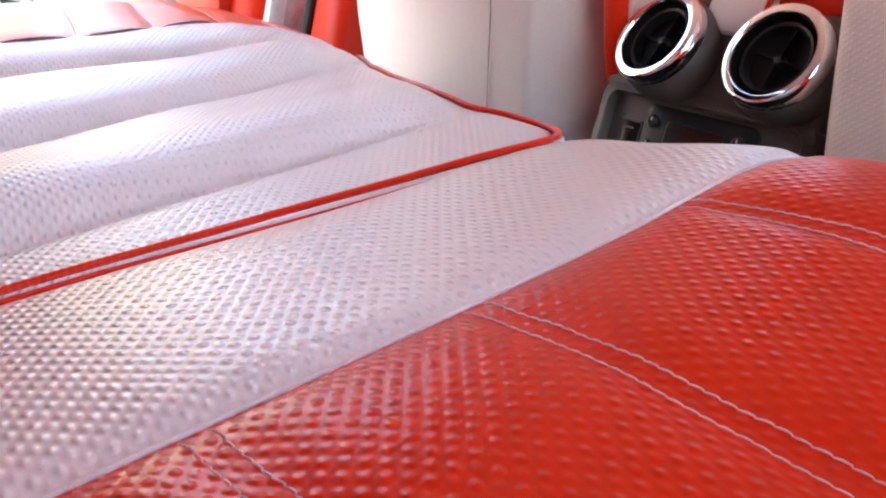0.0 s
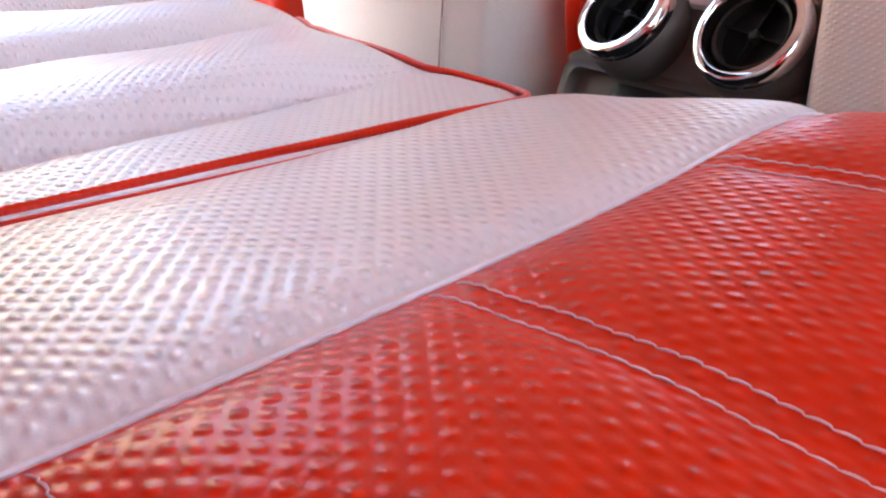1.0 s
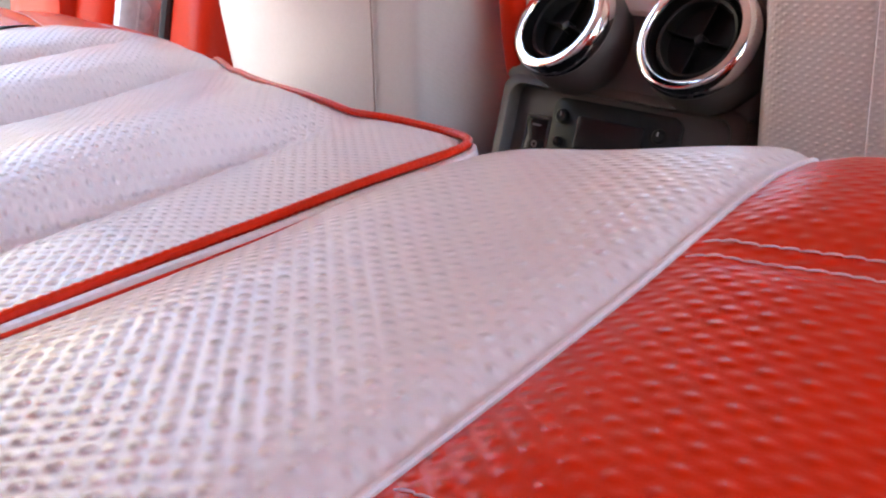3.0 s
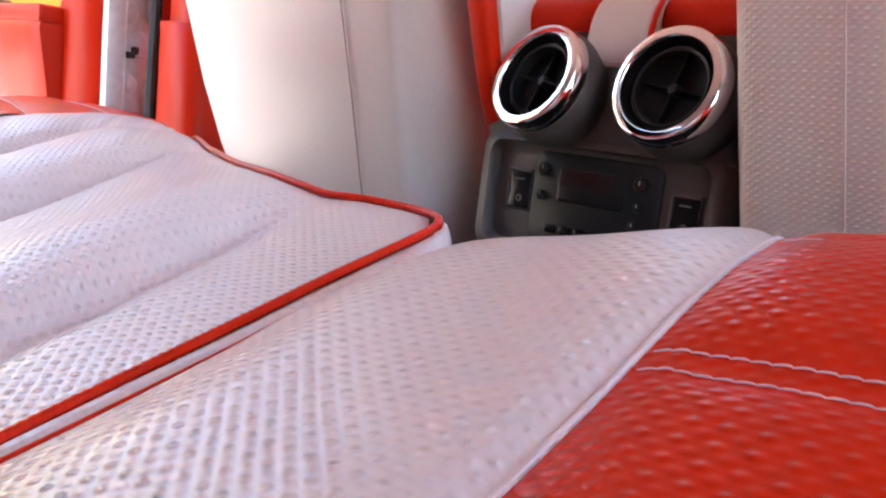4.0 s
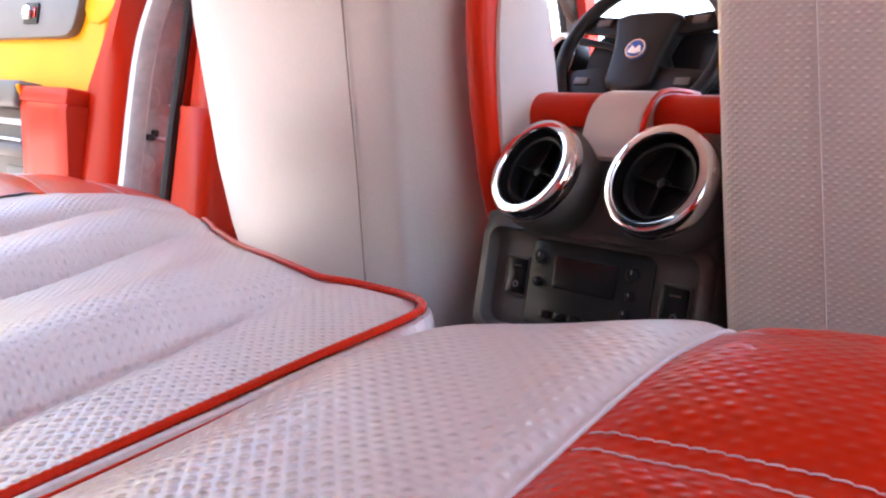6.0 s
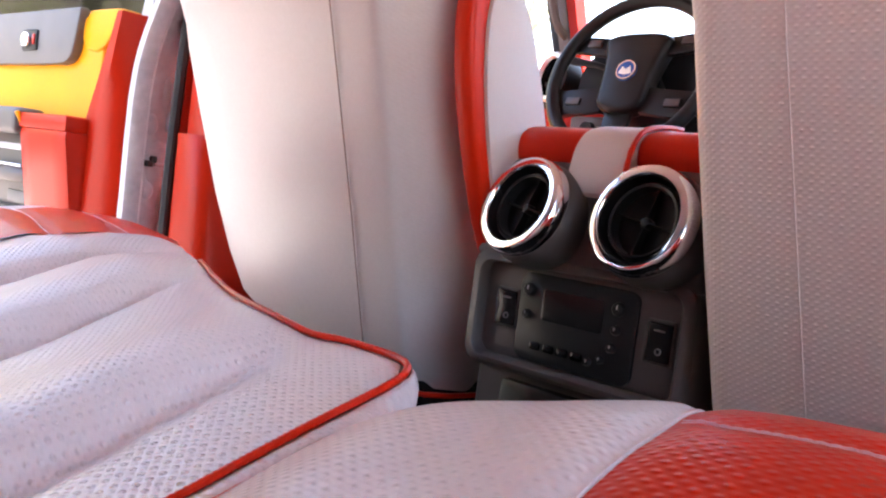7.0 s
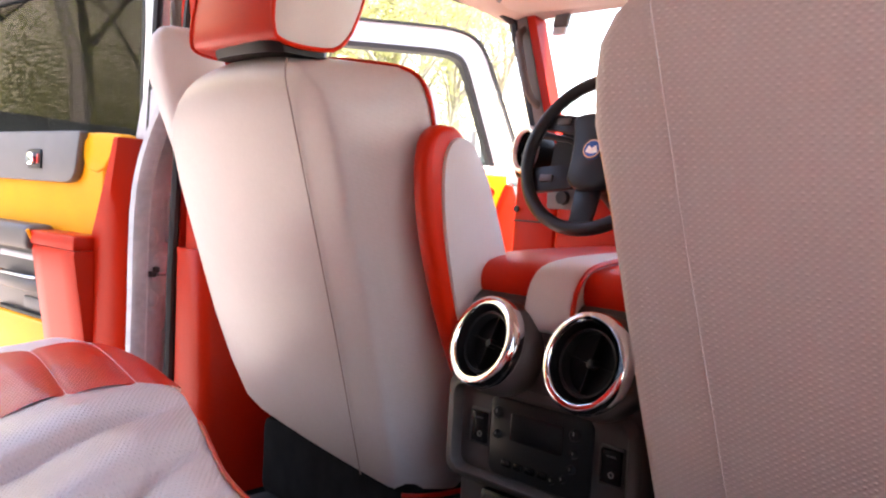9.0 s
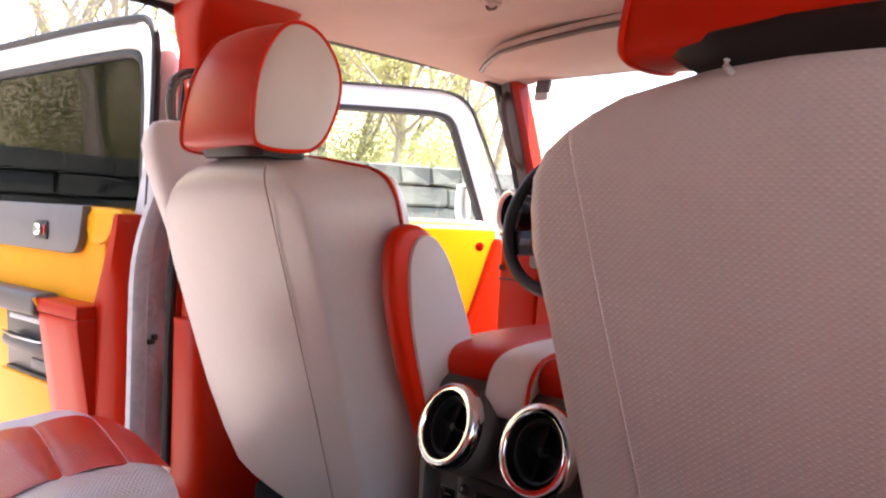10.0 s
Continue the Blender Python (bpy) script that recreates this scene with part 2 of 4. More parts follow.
def prism(outline, lo, hi, axis="y", bevel=0.0, seg=2):
    """An outline of (a, b) pairs drawn out along an axis."""
    order = {"x": lambda a, b, c: (c, a, b), "y": lambda a, b, c: (a, c, b), "z": lambda a, b, c: (a, b, c)}[axis]
    bm = bmesh.new()
    f = bm.faces.new([bm.verts.new(order(a, b, lo)) for a, b in outline])
    ext = bmesh.ops.extrude_face_region(bm, geom=[f])
    moved = [v for v in ext["geom"] if isinstance(v, bmesh.types.BMVert)]
    d = Vector(order(0, 0, hi - lo))
    bmesh.ops.translate(bm, vec=d, verts=moved)
    bmesh.ops.recalc_face_normals(bm, faces=bm.faces)
    if bevel:
        edges = [e for e in bm.edges if len(e.link_faces) == 2 and e.calc_face_angle(0) > 0.6]
        bmesh.ops.bevel(bm, geom=edges, offset=bevel, segments=seg, affect="EDGES", profile=0.5)
    return bm


def lathe(profile, m=None, sides=48):
    """A profile of (radius, height) pairs turned about z."""
    loops = [[(r * math.cos(2 * math.pi * k / sides), r * math.sin(2 * math.pi * k / sides), h) for k in range(sides)] for r, h in profile]
    bm = rings(loops, cap=False)
    if m is not None:
        bmesh.ops.transform(bm, matrix=m, verts=bm.verts)
    return bm


def sheet(f, us, vs):
    """A grid over a function of two values that returns a point."""
    bm = bmesh.new()
    rows = [[bm.verts.new(f(u, v)) for v in vs] for u in us]
    for a, b in zip(rows, rows[1:]):
        for i in range(len(vs) - 1):
            bm.faces.new((a[i], b[i], b[i + 1], a[i + 1]))
    return bm


def span(a, b, n):
    return [a + (b - a) * i / (n - 1) for i in range(n)]


def knots(table, x):
    """Smooth interpolation in a short table of (x, value)."""
    if x <= table[0][0]:
        return table[0][1]
    for i in range(len(table) - 1):
        (x0, a), (x1, b) = table[i], table[i + 1]
        if x <= x1:
            m0 = (b - table[i - 1][1]) / (x1 - table[i - 1][0]) if i else (b - a) / (x1 - x0)
            m1 = (table[i + 2][1] - a) / (table[i + 2][0] - x0) if i + 2 < len(table) else (b - a) / (x1 - x0)
            h, t = x1 - x0, (x - x0) / (x1 - x0)
            return (2 * t**3 - 3 * t**2 + 1) * a + (t**3 - 2 * t**2 + t) * h * m0 + (-2 * t**3 + 3 * t**2) * b + (t**3 - t**2) * h * m1
    return table[-1][1]


def bell(d, w):
    return math.exp(-(d / w) ** 2)


# ---- car shell ----
FLOOR, CEIL = 0.75, 1.90

tagged(part("floor", box(-1.40, 0.46, -0.6, 2.3, 0.70, FLOOR, 0.01), carpet), "dark carpeted car floor between the seats", "floor", kind="structure")


def ceiling_point(u, v):
    x, y = u, v
    edge = min(x - (-1.31), 0.37 - x)
    drop = (0.014 if x < -0.47 else 0.055) * (1 - min(1, max(0, edge / 0.22))) ** 2
    front = max(0, (y - 1.62) / 0.4)
    return (x, y, CEIL + 0.012 * math.cos((y - 0.8) * 1.2) - drop - 0.03 * front**2 - 0.018 * bell(y - 1.50, 0.035) * (1 if -1.1 < x < 0.2 else 0))


top = sheet(ceiling_point, span(-1.33, 0.39, 36), span(-0.6, 1.98, 60))
ext = bmesh.ops.extrude_face_region(top, geom=list(top.faces))
bmesh.ops.translate(top, vec=(0, 0, 0.06), verts=[v for v in ext["geom"] if isinstance(v, bmesh.types.BMVert)])
bmesh.ops.recalc_face_normals(top, faces=top.faces)
tagged(part("ceiling", top, headliner), "beige fabric headliner with a moulded visor recess", "ceiling", kind="structure")
tagged(part("roof_panel", box(-1.42, 0.48, -0.65, 2.02, 1.975, 2.02, 0.015), white_paint), "white painted outer roof of the car", "roof", kind="structure")
clip = thing("roof_clip", "small beige coat hook on the beige headliner", "hook", pose(-0.81, 1.35, 1.890))
part("hook_base", lathe([(0.0, 0.010), (0.017, 0.010), (0.020, 0.013), (0.020, 0.02)], sides=24), headliner, clip)
part("hook_tongue", tube([(-0.012, 0, 0.010), (-0.006, 0, 0.003), (0.008, 0, 0.002), (0.014, 0, 0.005)], 0.003), taupe, clip)

hdr = chaikin([(-1.24, 1.80), (-1.10, 1.675), (-0.974, 1.593), (-0.64, 1.518), (-0.30, 1.518), (0.05, 1.593), (0.20, 1.675), (0.30, 1.80), (0.30, 1.95), (-1.24, 1.95)], 1)
header = thing("visor_panel", "beige moulded panel above the windscreen with a dark rear edge", "visor panel", kind="structure")
part("panel_skin", prism([(p[0], p[1]) for p in hdr], 1.876, 1.899, "z", 0.004, 2), headliner, header)
# a dark tube draws the line along the panel's rear edge
part("panel_edge", tube([(p[0], p[1] - 0.002, 1.877) for p in hdr if p[1] < 1.79], 0.006, 8), taupe, header, "dark edge strip")

# sills, pillars and the plain rear and right sides, unseen and added to close off light
for side, x0, x1 in (("left", -1.44, -1.34), ("right", 0.40, 0.50)):
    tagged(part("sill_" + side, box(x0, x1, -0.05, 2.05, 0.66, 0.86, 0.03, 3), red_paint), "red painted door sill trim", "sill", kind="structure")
tagged(part("wall_rear", box(-1.42, 0.48, -0.66, -0.60, 0.66, 1.42, 0.02), white_smooth), "unseen plain pale rear wall that closes the cabin", "wall", kind="structure")
# out of view; reaches forward to y 0.34 to block light from the left
tagged(part("wall_left", box(-1.44, -1.37, -0.6, 0.34, 0.66, 1.42, 0.02), red_paint), "unseen red side wall, drawn forward to cut light from the left", "wall", kind="structure")
tagged(part("wall_right", box(0.43, 0.50, -0.6, -0.02, 0.66, 1.42, 0.02), red_paint), "unseen red side wall behind the right rear doorway", "wall", kind="structure")
# out of view; the left one moves forward with the wall to block light
for side, x0, x1, y0, y1 in (("left", -1.42, -1.30, 0.20, 0.34), ("right", 0.36, 0.48, -0.12, 0.02)):
    tagged(part("pillar_rear_" + side, box(x0, x1, y0, y1, 1.40, 1.93, 0.02), headliner), "unseen beige rear roof pillar", "pillar", kind="structure")
tagged(part("wall_right_front", box(0.43, 0.50, 1.12, 2.05, 0.66, 1.46, 0.02), red_paint), "unseen red inner side of the right front door", "wall", kind="structure")
tagged(part("pillar_right", box(0.38, 0.48, 1.02, 1.16, 0.66, 1.93, 0.02), red_paint), "red trimmed centre pillar", "pillar", kind="structure")

# unseen; its low top edge is chosen for the light it lets in
tagged(part("wall_right_rear", box(0.43, 0.50, -0.02, 1.03, 0.66, 1.12, 0.02), red_paint), "unseen low red panel added to set the light from the right", "wall", kind="structure")
# unseen panes whose tints set how much light enters
for k, (x0, x1, y0, y1) in enumerate(((0.455, 0.460, -0.02, 1.03), (0.455, 0.460, 1.15, 2.0), (0.455, 0.460, -0.6, -0.12), (-1.405, -1.400, -0.6, 0.21), (-1.42, 0.48, -0.634, -0.629))):
    tagged(part("window_%d" % (k + 2), box(x0, x1, y0, y1, 1.44 if k else 1.10, 1.92), dark_glass if k > 1 else side_glass), "unseen dark tinted window that dims light from the back" if k > 1 else "unseen side window, tinted to dim the light from the right", "window", kind="structure")

# centre pillar on the open side: red trim, black door seal
pil = thing("pillar_left", "red trimmed centre pillar between two open doors", "pillar", kind="structure")
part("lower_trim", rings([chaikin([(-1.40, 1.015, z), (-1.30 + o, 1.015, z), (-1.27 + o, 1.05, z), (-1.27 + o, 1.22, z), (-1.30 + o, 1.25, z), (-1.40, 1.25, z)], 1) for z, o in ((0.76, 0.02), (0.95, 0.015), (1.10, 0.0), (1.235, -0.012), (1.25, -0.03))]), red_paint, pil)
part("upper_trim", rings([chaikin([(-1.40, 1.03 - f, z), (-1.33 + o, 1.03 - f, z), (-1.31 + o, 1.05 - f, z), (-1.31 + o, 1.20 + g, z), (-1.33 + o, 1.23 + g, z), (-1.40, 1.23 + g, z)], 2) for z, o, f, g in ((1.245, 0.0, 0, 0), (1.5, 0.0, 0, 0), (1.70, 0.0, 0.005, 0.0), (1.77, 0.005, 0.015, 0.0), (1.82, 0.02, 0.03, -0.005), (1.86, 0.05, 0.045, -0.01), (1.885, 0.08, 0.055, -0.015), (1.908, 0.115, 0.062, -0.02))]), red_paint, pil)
part("door_seal", tube([(-1.405, 1.02, 0.78), (-1.405, 1.018, 1.2), (-1.40, 1.022, 1.5), (-1.385, 1.025, 1.72), (-1.37, 1.024, 1.80), (-1.365, 1.018, 1.843), (-1.36, 1.005, 1.872), (-1.355, 0.985, 1.888), (-1.345, 0.955, 1.894), (-1.335, 0.90, 1.895), (-1.325, 0.6, 1.898), (-1.322, 0.1, 1.900)], 0.010), rubber, pil, "black rubber door seal")
part("pillar_post", box(-1.43, -1.40, 1.03, 1.24, 0.70, 1.92, 0.01), red_paint, pil)

belt = thing("seat_belt_loop", "dark brown seat belt and its guide on the red pillar", "seat belt", pose(-1.305, 1.035, 1.715))
part("guide_loop", tube(chaikin([(0.0, -0.074, -0.075), (0.0, -0.082, -0.01), (0.0, -0.074, 0.028), (0.0, -0.040, 0.048), (0.0, 0.005, 0.044), (0.0, 0.040, 0.02), (0.0, 0.030, -0.075)], 2), 0.0105, closed=True), taupe, belt, "brown plastic guide loop")
part("bolt", lathe([(0.0, 0.010), (0.012, 0.010), (0.015, 0.004), (0.015, 0.0)], pose(0.0, -0.030, 0.022, 0, 90, 0), 20), steel, belt)
part("webbing", rings([[(0.0, -0.045, -0.03), (0.004, -0.045, -0.03), (0.004, 0.0, -0.03), (0.0, 0.0, -0.03)], [(-0.01, -0.03, -0.10), (-0.006, -0.03, -0.10), (-0.006, 0.01, -0.10), (-0.01, 0.01, -0.10)]]), carpet, belt)

# front pillar, windscreen, roof rail
ap = thing("pillar_front", "red and dark trimmed windscreen pillar", "pillar", kind="structure")
part("pillar_seal", tube([(-1.305, 1.90, 1.885), (-1.300, 1.945, 1.865), (-1.255, 1.955, 1.71), (-1.200, 1.965, 1.52)], 0.013), rubber, ap, "black rubber door seal")
slant = ((1.885, -1.262), (1.70, -1.207), (1.52, -1.153))
part("pillar_cover", rings([[(x + c, y, z) for c, y in ((-0.032, 1.945), (0.010, 1.935), (0.014, 1.985), (-0.032, 1.99))] for z, x in slant]), taupe, ap, "brown-grey inner pillar cover")
part("pillar_strip", rings([[(x + c, y, z) for c, y in ((0.010, 1.938), (0.034, 1.942), (0.036, 1.985), (0.012, 1.987))] for z, x in slant]), red_paint, ap, "red strip beside the windscreen")
part("grab_handle", tube(chaikin([(-1.260, 1.945, 1.845), (-1.252, 1.905, 1.82), (-1.205, 1.905, 1.66), (-1.195, 1.945, 1.635)], 2, False), 0.011), taupe, ap, "brown-grey grab handle")
part("roof_rail", tube([(-1.338, -0.1, 1.905), (-1.338, 1.0, 1.908), (-1.338, 1.9, 1.900)], 0.014), rubber, ap)
tagged(part("pillar_front_right", rings([[(0.34, 1.94, 1.88), (0.44, 1.94, 1.88), (0.44, 2.0, 1.88), (0.34, 2.0, 1.88)], [(0.38, 2.04, 1.42), (0.48, 2.04, 1.42), (0.48, 2.1, 1.42), (0.38, 2.1, 1.42)]]), red_paint), "red windscreen pillar on the far side", "pillar", kind="structure")
screen = part("window_1", rings([[(-1.26, 1.985, 1.88), (0.34, 1.985, 1.88), (0.34, 1.991, 1.88), (-1.26, 1.991, 1.88)], [(-1.31, 2.12, 1.40), (0.38, 2.12, 1.40), (0.38, 2.126, 1.40), (-1.31, 2.126, 1.40)]]), clear_glass)
screen.visible_shadow = False
tagged(screen, "clear windscreen above the dashboard", "windscreen", kind="structure")
tag = thing("toll_tag", "small dark grey toll tag stuck inside the windscreen", "toll tag", pose(-1.155, 1.975, 1.872, -15, 0, 0))
part("tag_body", box(-0.022, 0.022, -0.010, 0.006, -0.03, 0.03, 0.004), mid_plastic, tag)
part("tag_foot", box(-0.02, 0.02, -0.009, 0.006, -0.052, -0.031, 0.004), silver_paint, tag)


# ---- rear bench, nearer cushion ----
FRONT = [(0.02, 0.920), (0.10, 0.950), (0.212, 0.991), (0.354, 1.042), (0.43, 1.071), (0.47, 1.0885), (0.50, 1.1010), (0.53, 1.1100), (0.565, 1.1138), (0.60, 1.1122), (0.635, 1.1062), (0.67, 1.090), (0.695, 1.055), (0.705, 0.99), (0.705, 0.86)]
STITCH = (0.250, 0.351, 0.466, 0.573)
SIDE = -0.272


def along(s):
    """A point of the cushion's side outline, s from 0 at the back to 1 at the foot of the front."""
    k = s * (len(FRONT) - 1)
    ys, zs = [(i, p[0]) for i, p in enumerate(FRONT)], [(i, p[1]) for i, p in enumerate(FRONT)]
    return knots(ys, k), knots(zs, k)


def seam_x(y):
    t = min(1, max(0, (y - 0.53) / 0.13))
    return -0.109 - 0.022 * t * t * (3 - 2 * t)


def near_point(x, s, red):
    y, z = along(s)
    e = min(x - SIDE, 0.37 - x)
    z -= knots(((0.0, 0.022), (0.25, 0.023), (0.40, 0.033), (0.52, 0.045), (0.60, 0.058), (0.69, 0.060)), y) * max(0, (-0.12 - x) / 0.165) ** 1.4 + 0.002 * max(0, 1 - e / 0.01) ** 2 - 0.006 * min(1, max(0, (x + 0.12) / 0.08))
    y -= 0.05 * max(0, 1 - e / 0.10) ** 2 * max(0, (s - 0.45) / 0.55)
    z += 0.0075 * bell(x + 0.228, 0.032) * bell(y - 0.47, 0.12)
    d = x - seam_x(y)
    z -= 0.0040 * bell(d, 0.008)
    if red:
        z += 0.003 * (1 - bell(d, 0.03))
        for q in STITCH:
            z -= 0.0035 * bell(y - q + 0.004, 0.012) * (1 - bell(d, 0.012))
    return (x, y, z)


def near_white(u, s):
    y, _ = along(s)
    a, b = SIDE, seam_x(y)
    return near_point(a + (b - a) * u, s, False)


def near_red(u, s):
    y, _ = along(s)
    a, b = seam_x(y), 0.245
    return near_point(a + (b - a) * u, s, True)


seat_r = thing("rear_seat_cushion", "white and red embossed vinyl rear seat cushion with pale stitching", "seat cushion")
part("side_bolster", sheet(near_white, span(0, 1, 40), span(0, 1, 150)), white_flat, seat_r, "white embossed side bolster")
part("seat_insert", sheet(near_red, span(0, 1, 50), span(0, 1, 200)), red_flat, seat_r, "red embossed centre insert")
part("outer_bolster", sheet(lambda u, s: near_point(0.245 + 0.125 * u, s, False), span(0, 1, 14), span(0, 1, 80)), white_flat, seat_r)
part("cushion_core", box(-0.268, 0.365, 0.0, 0.68, 0.86, 0.90, 0.01), white_smooth, seat_r)
part("cushion_side", sheet(lambda u, s: (SIDE + 0.001 * u, near_point(SIDE, s, False)[1], 0.87 + (near_point(SIDE, s, False)[2] - 0.87) * u), span(0, 1, 6), span(0, 0.95, 60)), white_smooth, seat_r)
part("thin_piping", tube([Vector(near_point(SIDE + 0.001, s, False)) + Vector((0, 0, 0.001)) for s in span(0, 0.34, 60)], [0.0017 - 0.0000005 * k * k * (k > 30) for k in range(60)]), piping_red, seat_r, "thin red piping")


def s_at(y):
    lo, hi = 0.0, 0.58
    for _ in range(30):
        mid = (lo + hi) / 2
        lo, hi = (mid, hi) if along(mid)[0] < y else (lo, mid)
    return lo


def stitch_line(y0, y1, ob):
    """Lockstitch thread: stitches of 5 mm that rise from the vinyl and dip back into it."""
    pts, rs = [], []
    n = 66 * 7
    for i in range(n):
        u = i / (n - 1)
        w = (i % 7) / 7
        x = seam_x(y0) + 0.002 + u * (0.243 - seam_x(y0))
        y = y0 + (y1 - y0) * u + 0.00045 * (w - 0.5) + 0.0006 * noise.noise((u * 30, y0 * 50, 0))
        p = near_point(x, s_at(y), True)
        pts.append((p[0], p[1], p[2] + 0.0002 + 0.0003 * math.sin(math.pi * w)))
        rs.append(0.00026 + 0.00012 * math.sin(math.pi * w))
    part("stitch_line", tube(pts, rs, 5), thread, ob, "pale pink stitching")


part("seam_fold", tube([Vector(near_point(seam_x(along(s)[0]) - 0.0015, s, False)) + Vector((0, 0, 0.0004)) for s in span(0, 0.7, 160)], 0.0009, 6), white_smooth, seat_r, "folded white seam edge")
for q in STITCH:
    stitch_line(q, q + 0.004, seat_r)
    stitch_line(q - 0.009, q - 0.005, seat_r)

# ---- rear bench, wider cushion ----
EDGE = [(-1.34, 0.775), (-1.25, 0.790), (-1.10, 0.786), (-1.0, 0.772), (-0.94, 0.762), (-0.862, 0.750), (-0.78, 0.720), (-0.68, 0.682), (-0.58, 0.642), (-0.48, 0.617), (-0.42, 0.612), (-0.383, 0.617), (-0.335, 0.616), (-0.318, 0.600)]
CREASES = ((-0.427, 0.20, 0.015), (-0.652, 0.33, 0.019), (-0.815, 0.12, 0.014))


def inboard(y):
    return -0.279 - 0.07 * (y - 0.24)


def wide_z(x, y):
    yf = knots(EDGE, x)
    z = 1.086 + 0.285 * (min(y, 0.611) - 0.611) + 0.08 * max(0, y - 0.611)
    inside = min(1, max(0, (yf - y + 0.01) / 0.09))
    for c, turn, fall in CREASES:
        cx = c - turn * (y - 0.62)
        z -= fall * bell(x - cx, 0.018) * inside
        z += 0.012 * bell(x - cx + 0.065, 0.045) * inside
    z += 0.004 * noise.noise((x * 9, y * 7, 3.1)) * inside
    return z


def wide_point(u, v, a, b):
    """u across from a to b, v from the back to the front edge."""
    y = 0.05 + v * (0.70 - 0.05)
    xa = inboard(min(y, 0.60)) if a is None else a
    x = xa + (b - xa) * u
    yf = knots(EDGE, x)
    y = 0.05 + v * (yf - 0.05)
    z = wide_z(x, y)
    d = yf - y
    z -= 0.005 * max(0, 1 - d / 0.03) ** 2
    return (x, y, z)


seat_l = thing("rear_bench_cushion", "wide white embossed vinyl rear cushion with thick red piping", "seat cushion")
part("centre_pad", sheet(lambda u, v: wide_point(u, v, None, -1.0), span(0, 1, 130), span(0, 1, 90)), white_wide, seat_l, "white embossed centre pad with soft folds")


def red_pad(u, v):
    """The red insert of the outer seat, puffed between its stitched bands and rolled over the front edge."""
    t = min(1, v)
    x0 = -0.958 + 0.062 * max(0, (t - 0.86) / 0.14) ** 1.6
    x = x0 + (-1.262 - x0) * u
    yf = knots(EDGE, x)
    y = 0.10 + t * (yf - 0.10)
    z = wide_z(x, y) + 0.007 * (math.sin(math.pi * min(1, max(0, u))) + 1e-9) ** 0.6
    yy = y + 0.19 * (x + 0.95)
    for k in range(6):
        q = 0.723 - 0.0905 * k
        z -= 0.0028 * bell(yy - q, 0.010) - 0.0025 * bell(yy - q + 0.045, 0.03)
    roll = max(0, t - 0.93) / 0.07
    z -= 0.006 * roll**2
    y += 0.010 * roll - 0.004 * max(0, v - 1) * 10
    return (x, y, z - 0.55 * max(0, v - 1) ** 1.3 + 0.0005)


def pad_stitch(q, ob):
    pts = []
    for i in range(160):
        u = 0.02 + 0.96 * i / 159
        x = -0.955 - 0.305 * u
        yf = knots(EDGE, x)
        y = q - 0.19 * (x + 0.95)
        p = red_pad(u, (y - 0.10) / (yf - 0.10))
        pts.append((p[0], p[1], p[2] + 0.0004 + 0.0003 * math.sin(i * 1.6)))
    part("stitch_line", tube(pts, 0.0005, 5), thread, ob, "pale pink stitching")


part("outer_pad", sheet(lambda u, v: wide_point(u, v, -1.0, -1.32), span(0, 1, 50), span(0, 1, 70)), white_wide, seat_l, "white outer pad")
part("red_insert", sheet(red_pad, span(0, 1, 60), span(0, 1, 150) + [1.02, 1.05, 1.09, 1.14, 1.2]), red_flat, seat_l, "red embossed insert with stitched bands")
for k in range(4):
    pad_stitch(0.723 - 0.0905 * k, seat_l)


def rim(u):
    """The piped rim: along the inner side, round the corner, along the front."""
    if u < 0.45:
        y = 0.05 + (0.590 - 0.05) * u / 0.45
        x = inboard(y)
        return Vector((x, y, wide_z(x, y) + 0.001))
    w = (u - 0.45) / 0.55
    x = -0.322 + (-0.742 + 0.322) * w
    y = knots(EDGE, x)
    return Vector((x, y, wide_z(x, y) - 0.002))


loop = [rim(u) for u in span(0, 0.45, 60)][:-1] + [Vector((-0.306, 0.602, 1.083)), Vector((-0.312, 0.611, 1.085))] + [rim(u) for u in span(0.462, 1, 90)]
loop += [loop[-1] + Vector((-0.012, 0.004, -0.004)), loop[-1] + Vector((-0.019, 0.004, -0.014)), loop[-1] + Vector((-0.021, 0.002, -0.032)), loop[-1] + Vector((-0.021, 0.0, -0.06))]
for _ in range(3):
    loop = [loop[0]] + [(loop[i - 1] + loop[i] * 2 + loop[i + 1]) / 4 for i in range(1, len(loop) - 1)] + [loop[-1]]
fine = []
for a, b in zip(loop, loop[1:]):
    n = max(1, round((b - a).length / 0.0014))
    fine += [a.lerp(b, i / n) for i in range(n)]
part("thick_piping", tube(fine, [0.0025 + 0.00025 * math.sin(i * 2.1) for i in range(len(fine))], 8), piping_red, seat_l, "red piping with a sewn edge")
# the boxing below the piping
def side_slope(a, b):
    """Below the inner piping the cover slopes across to the other cushion before it drops."""
    p = loop[a]
    if a > 56:
        k = min(1, (a - 56) / 8)
        q = Vector((p.x + 0.004 + 0.012 * (1 - k), p.y + 0.004 * k, p.z - 0.012))
    else:
        q = Vector((SIDE - 0.0035, p.y, min(p.z, near_point(SIDE, s_at(p.y), False)[2]) - 0.0025))
    r0 = p + Vector((0.002, 0.002, -0.002))
    if b <= 0.3:
        return r0.lerp(q, b / 0.3) + Vector((0, 0, 0.0035 * math.sin(math.pi * b / 0.3)))
    return q.lerp(Vector((q.x, q.y - 0.01, 0.86)), (b - 0.3) / 0.7)


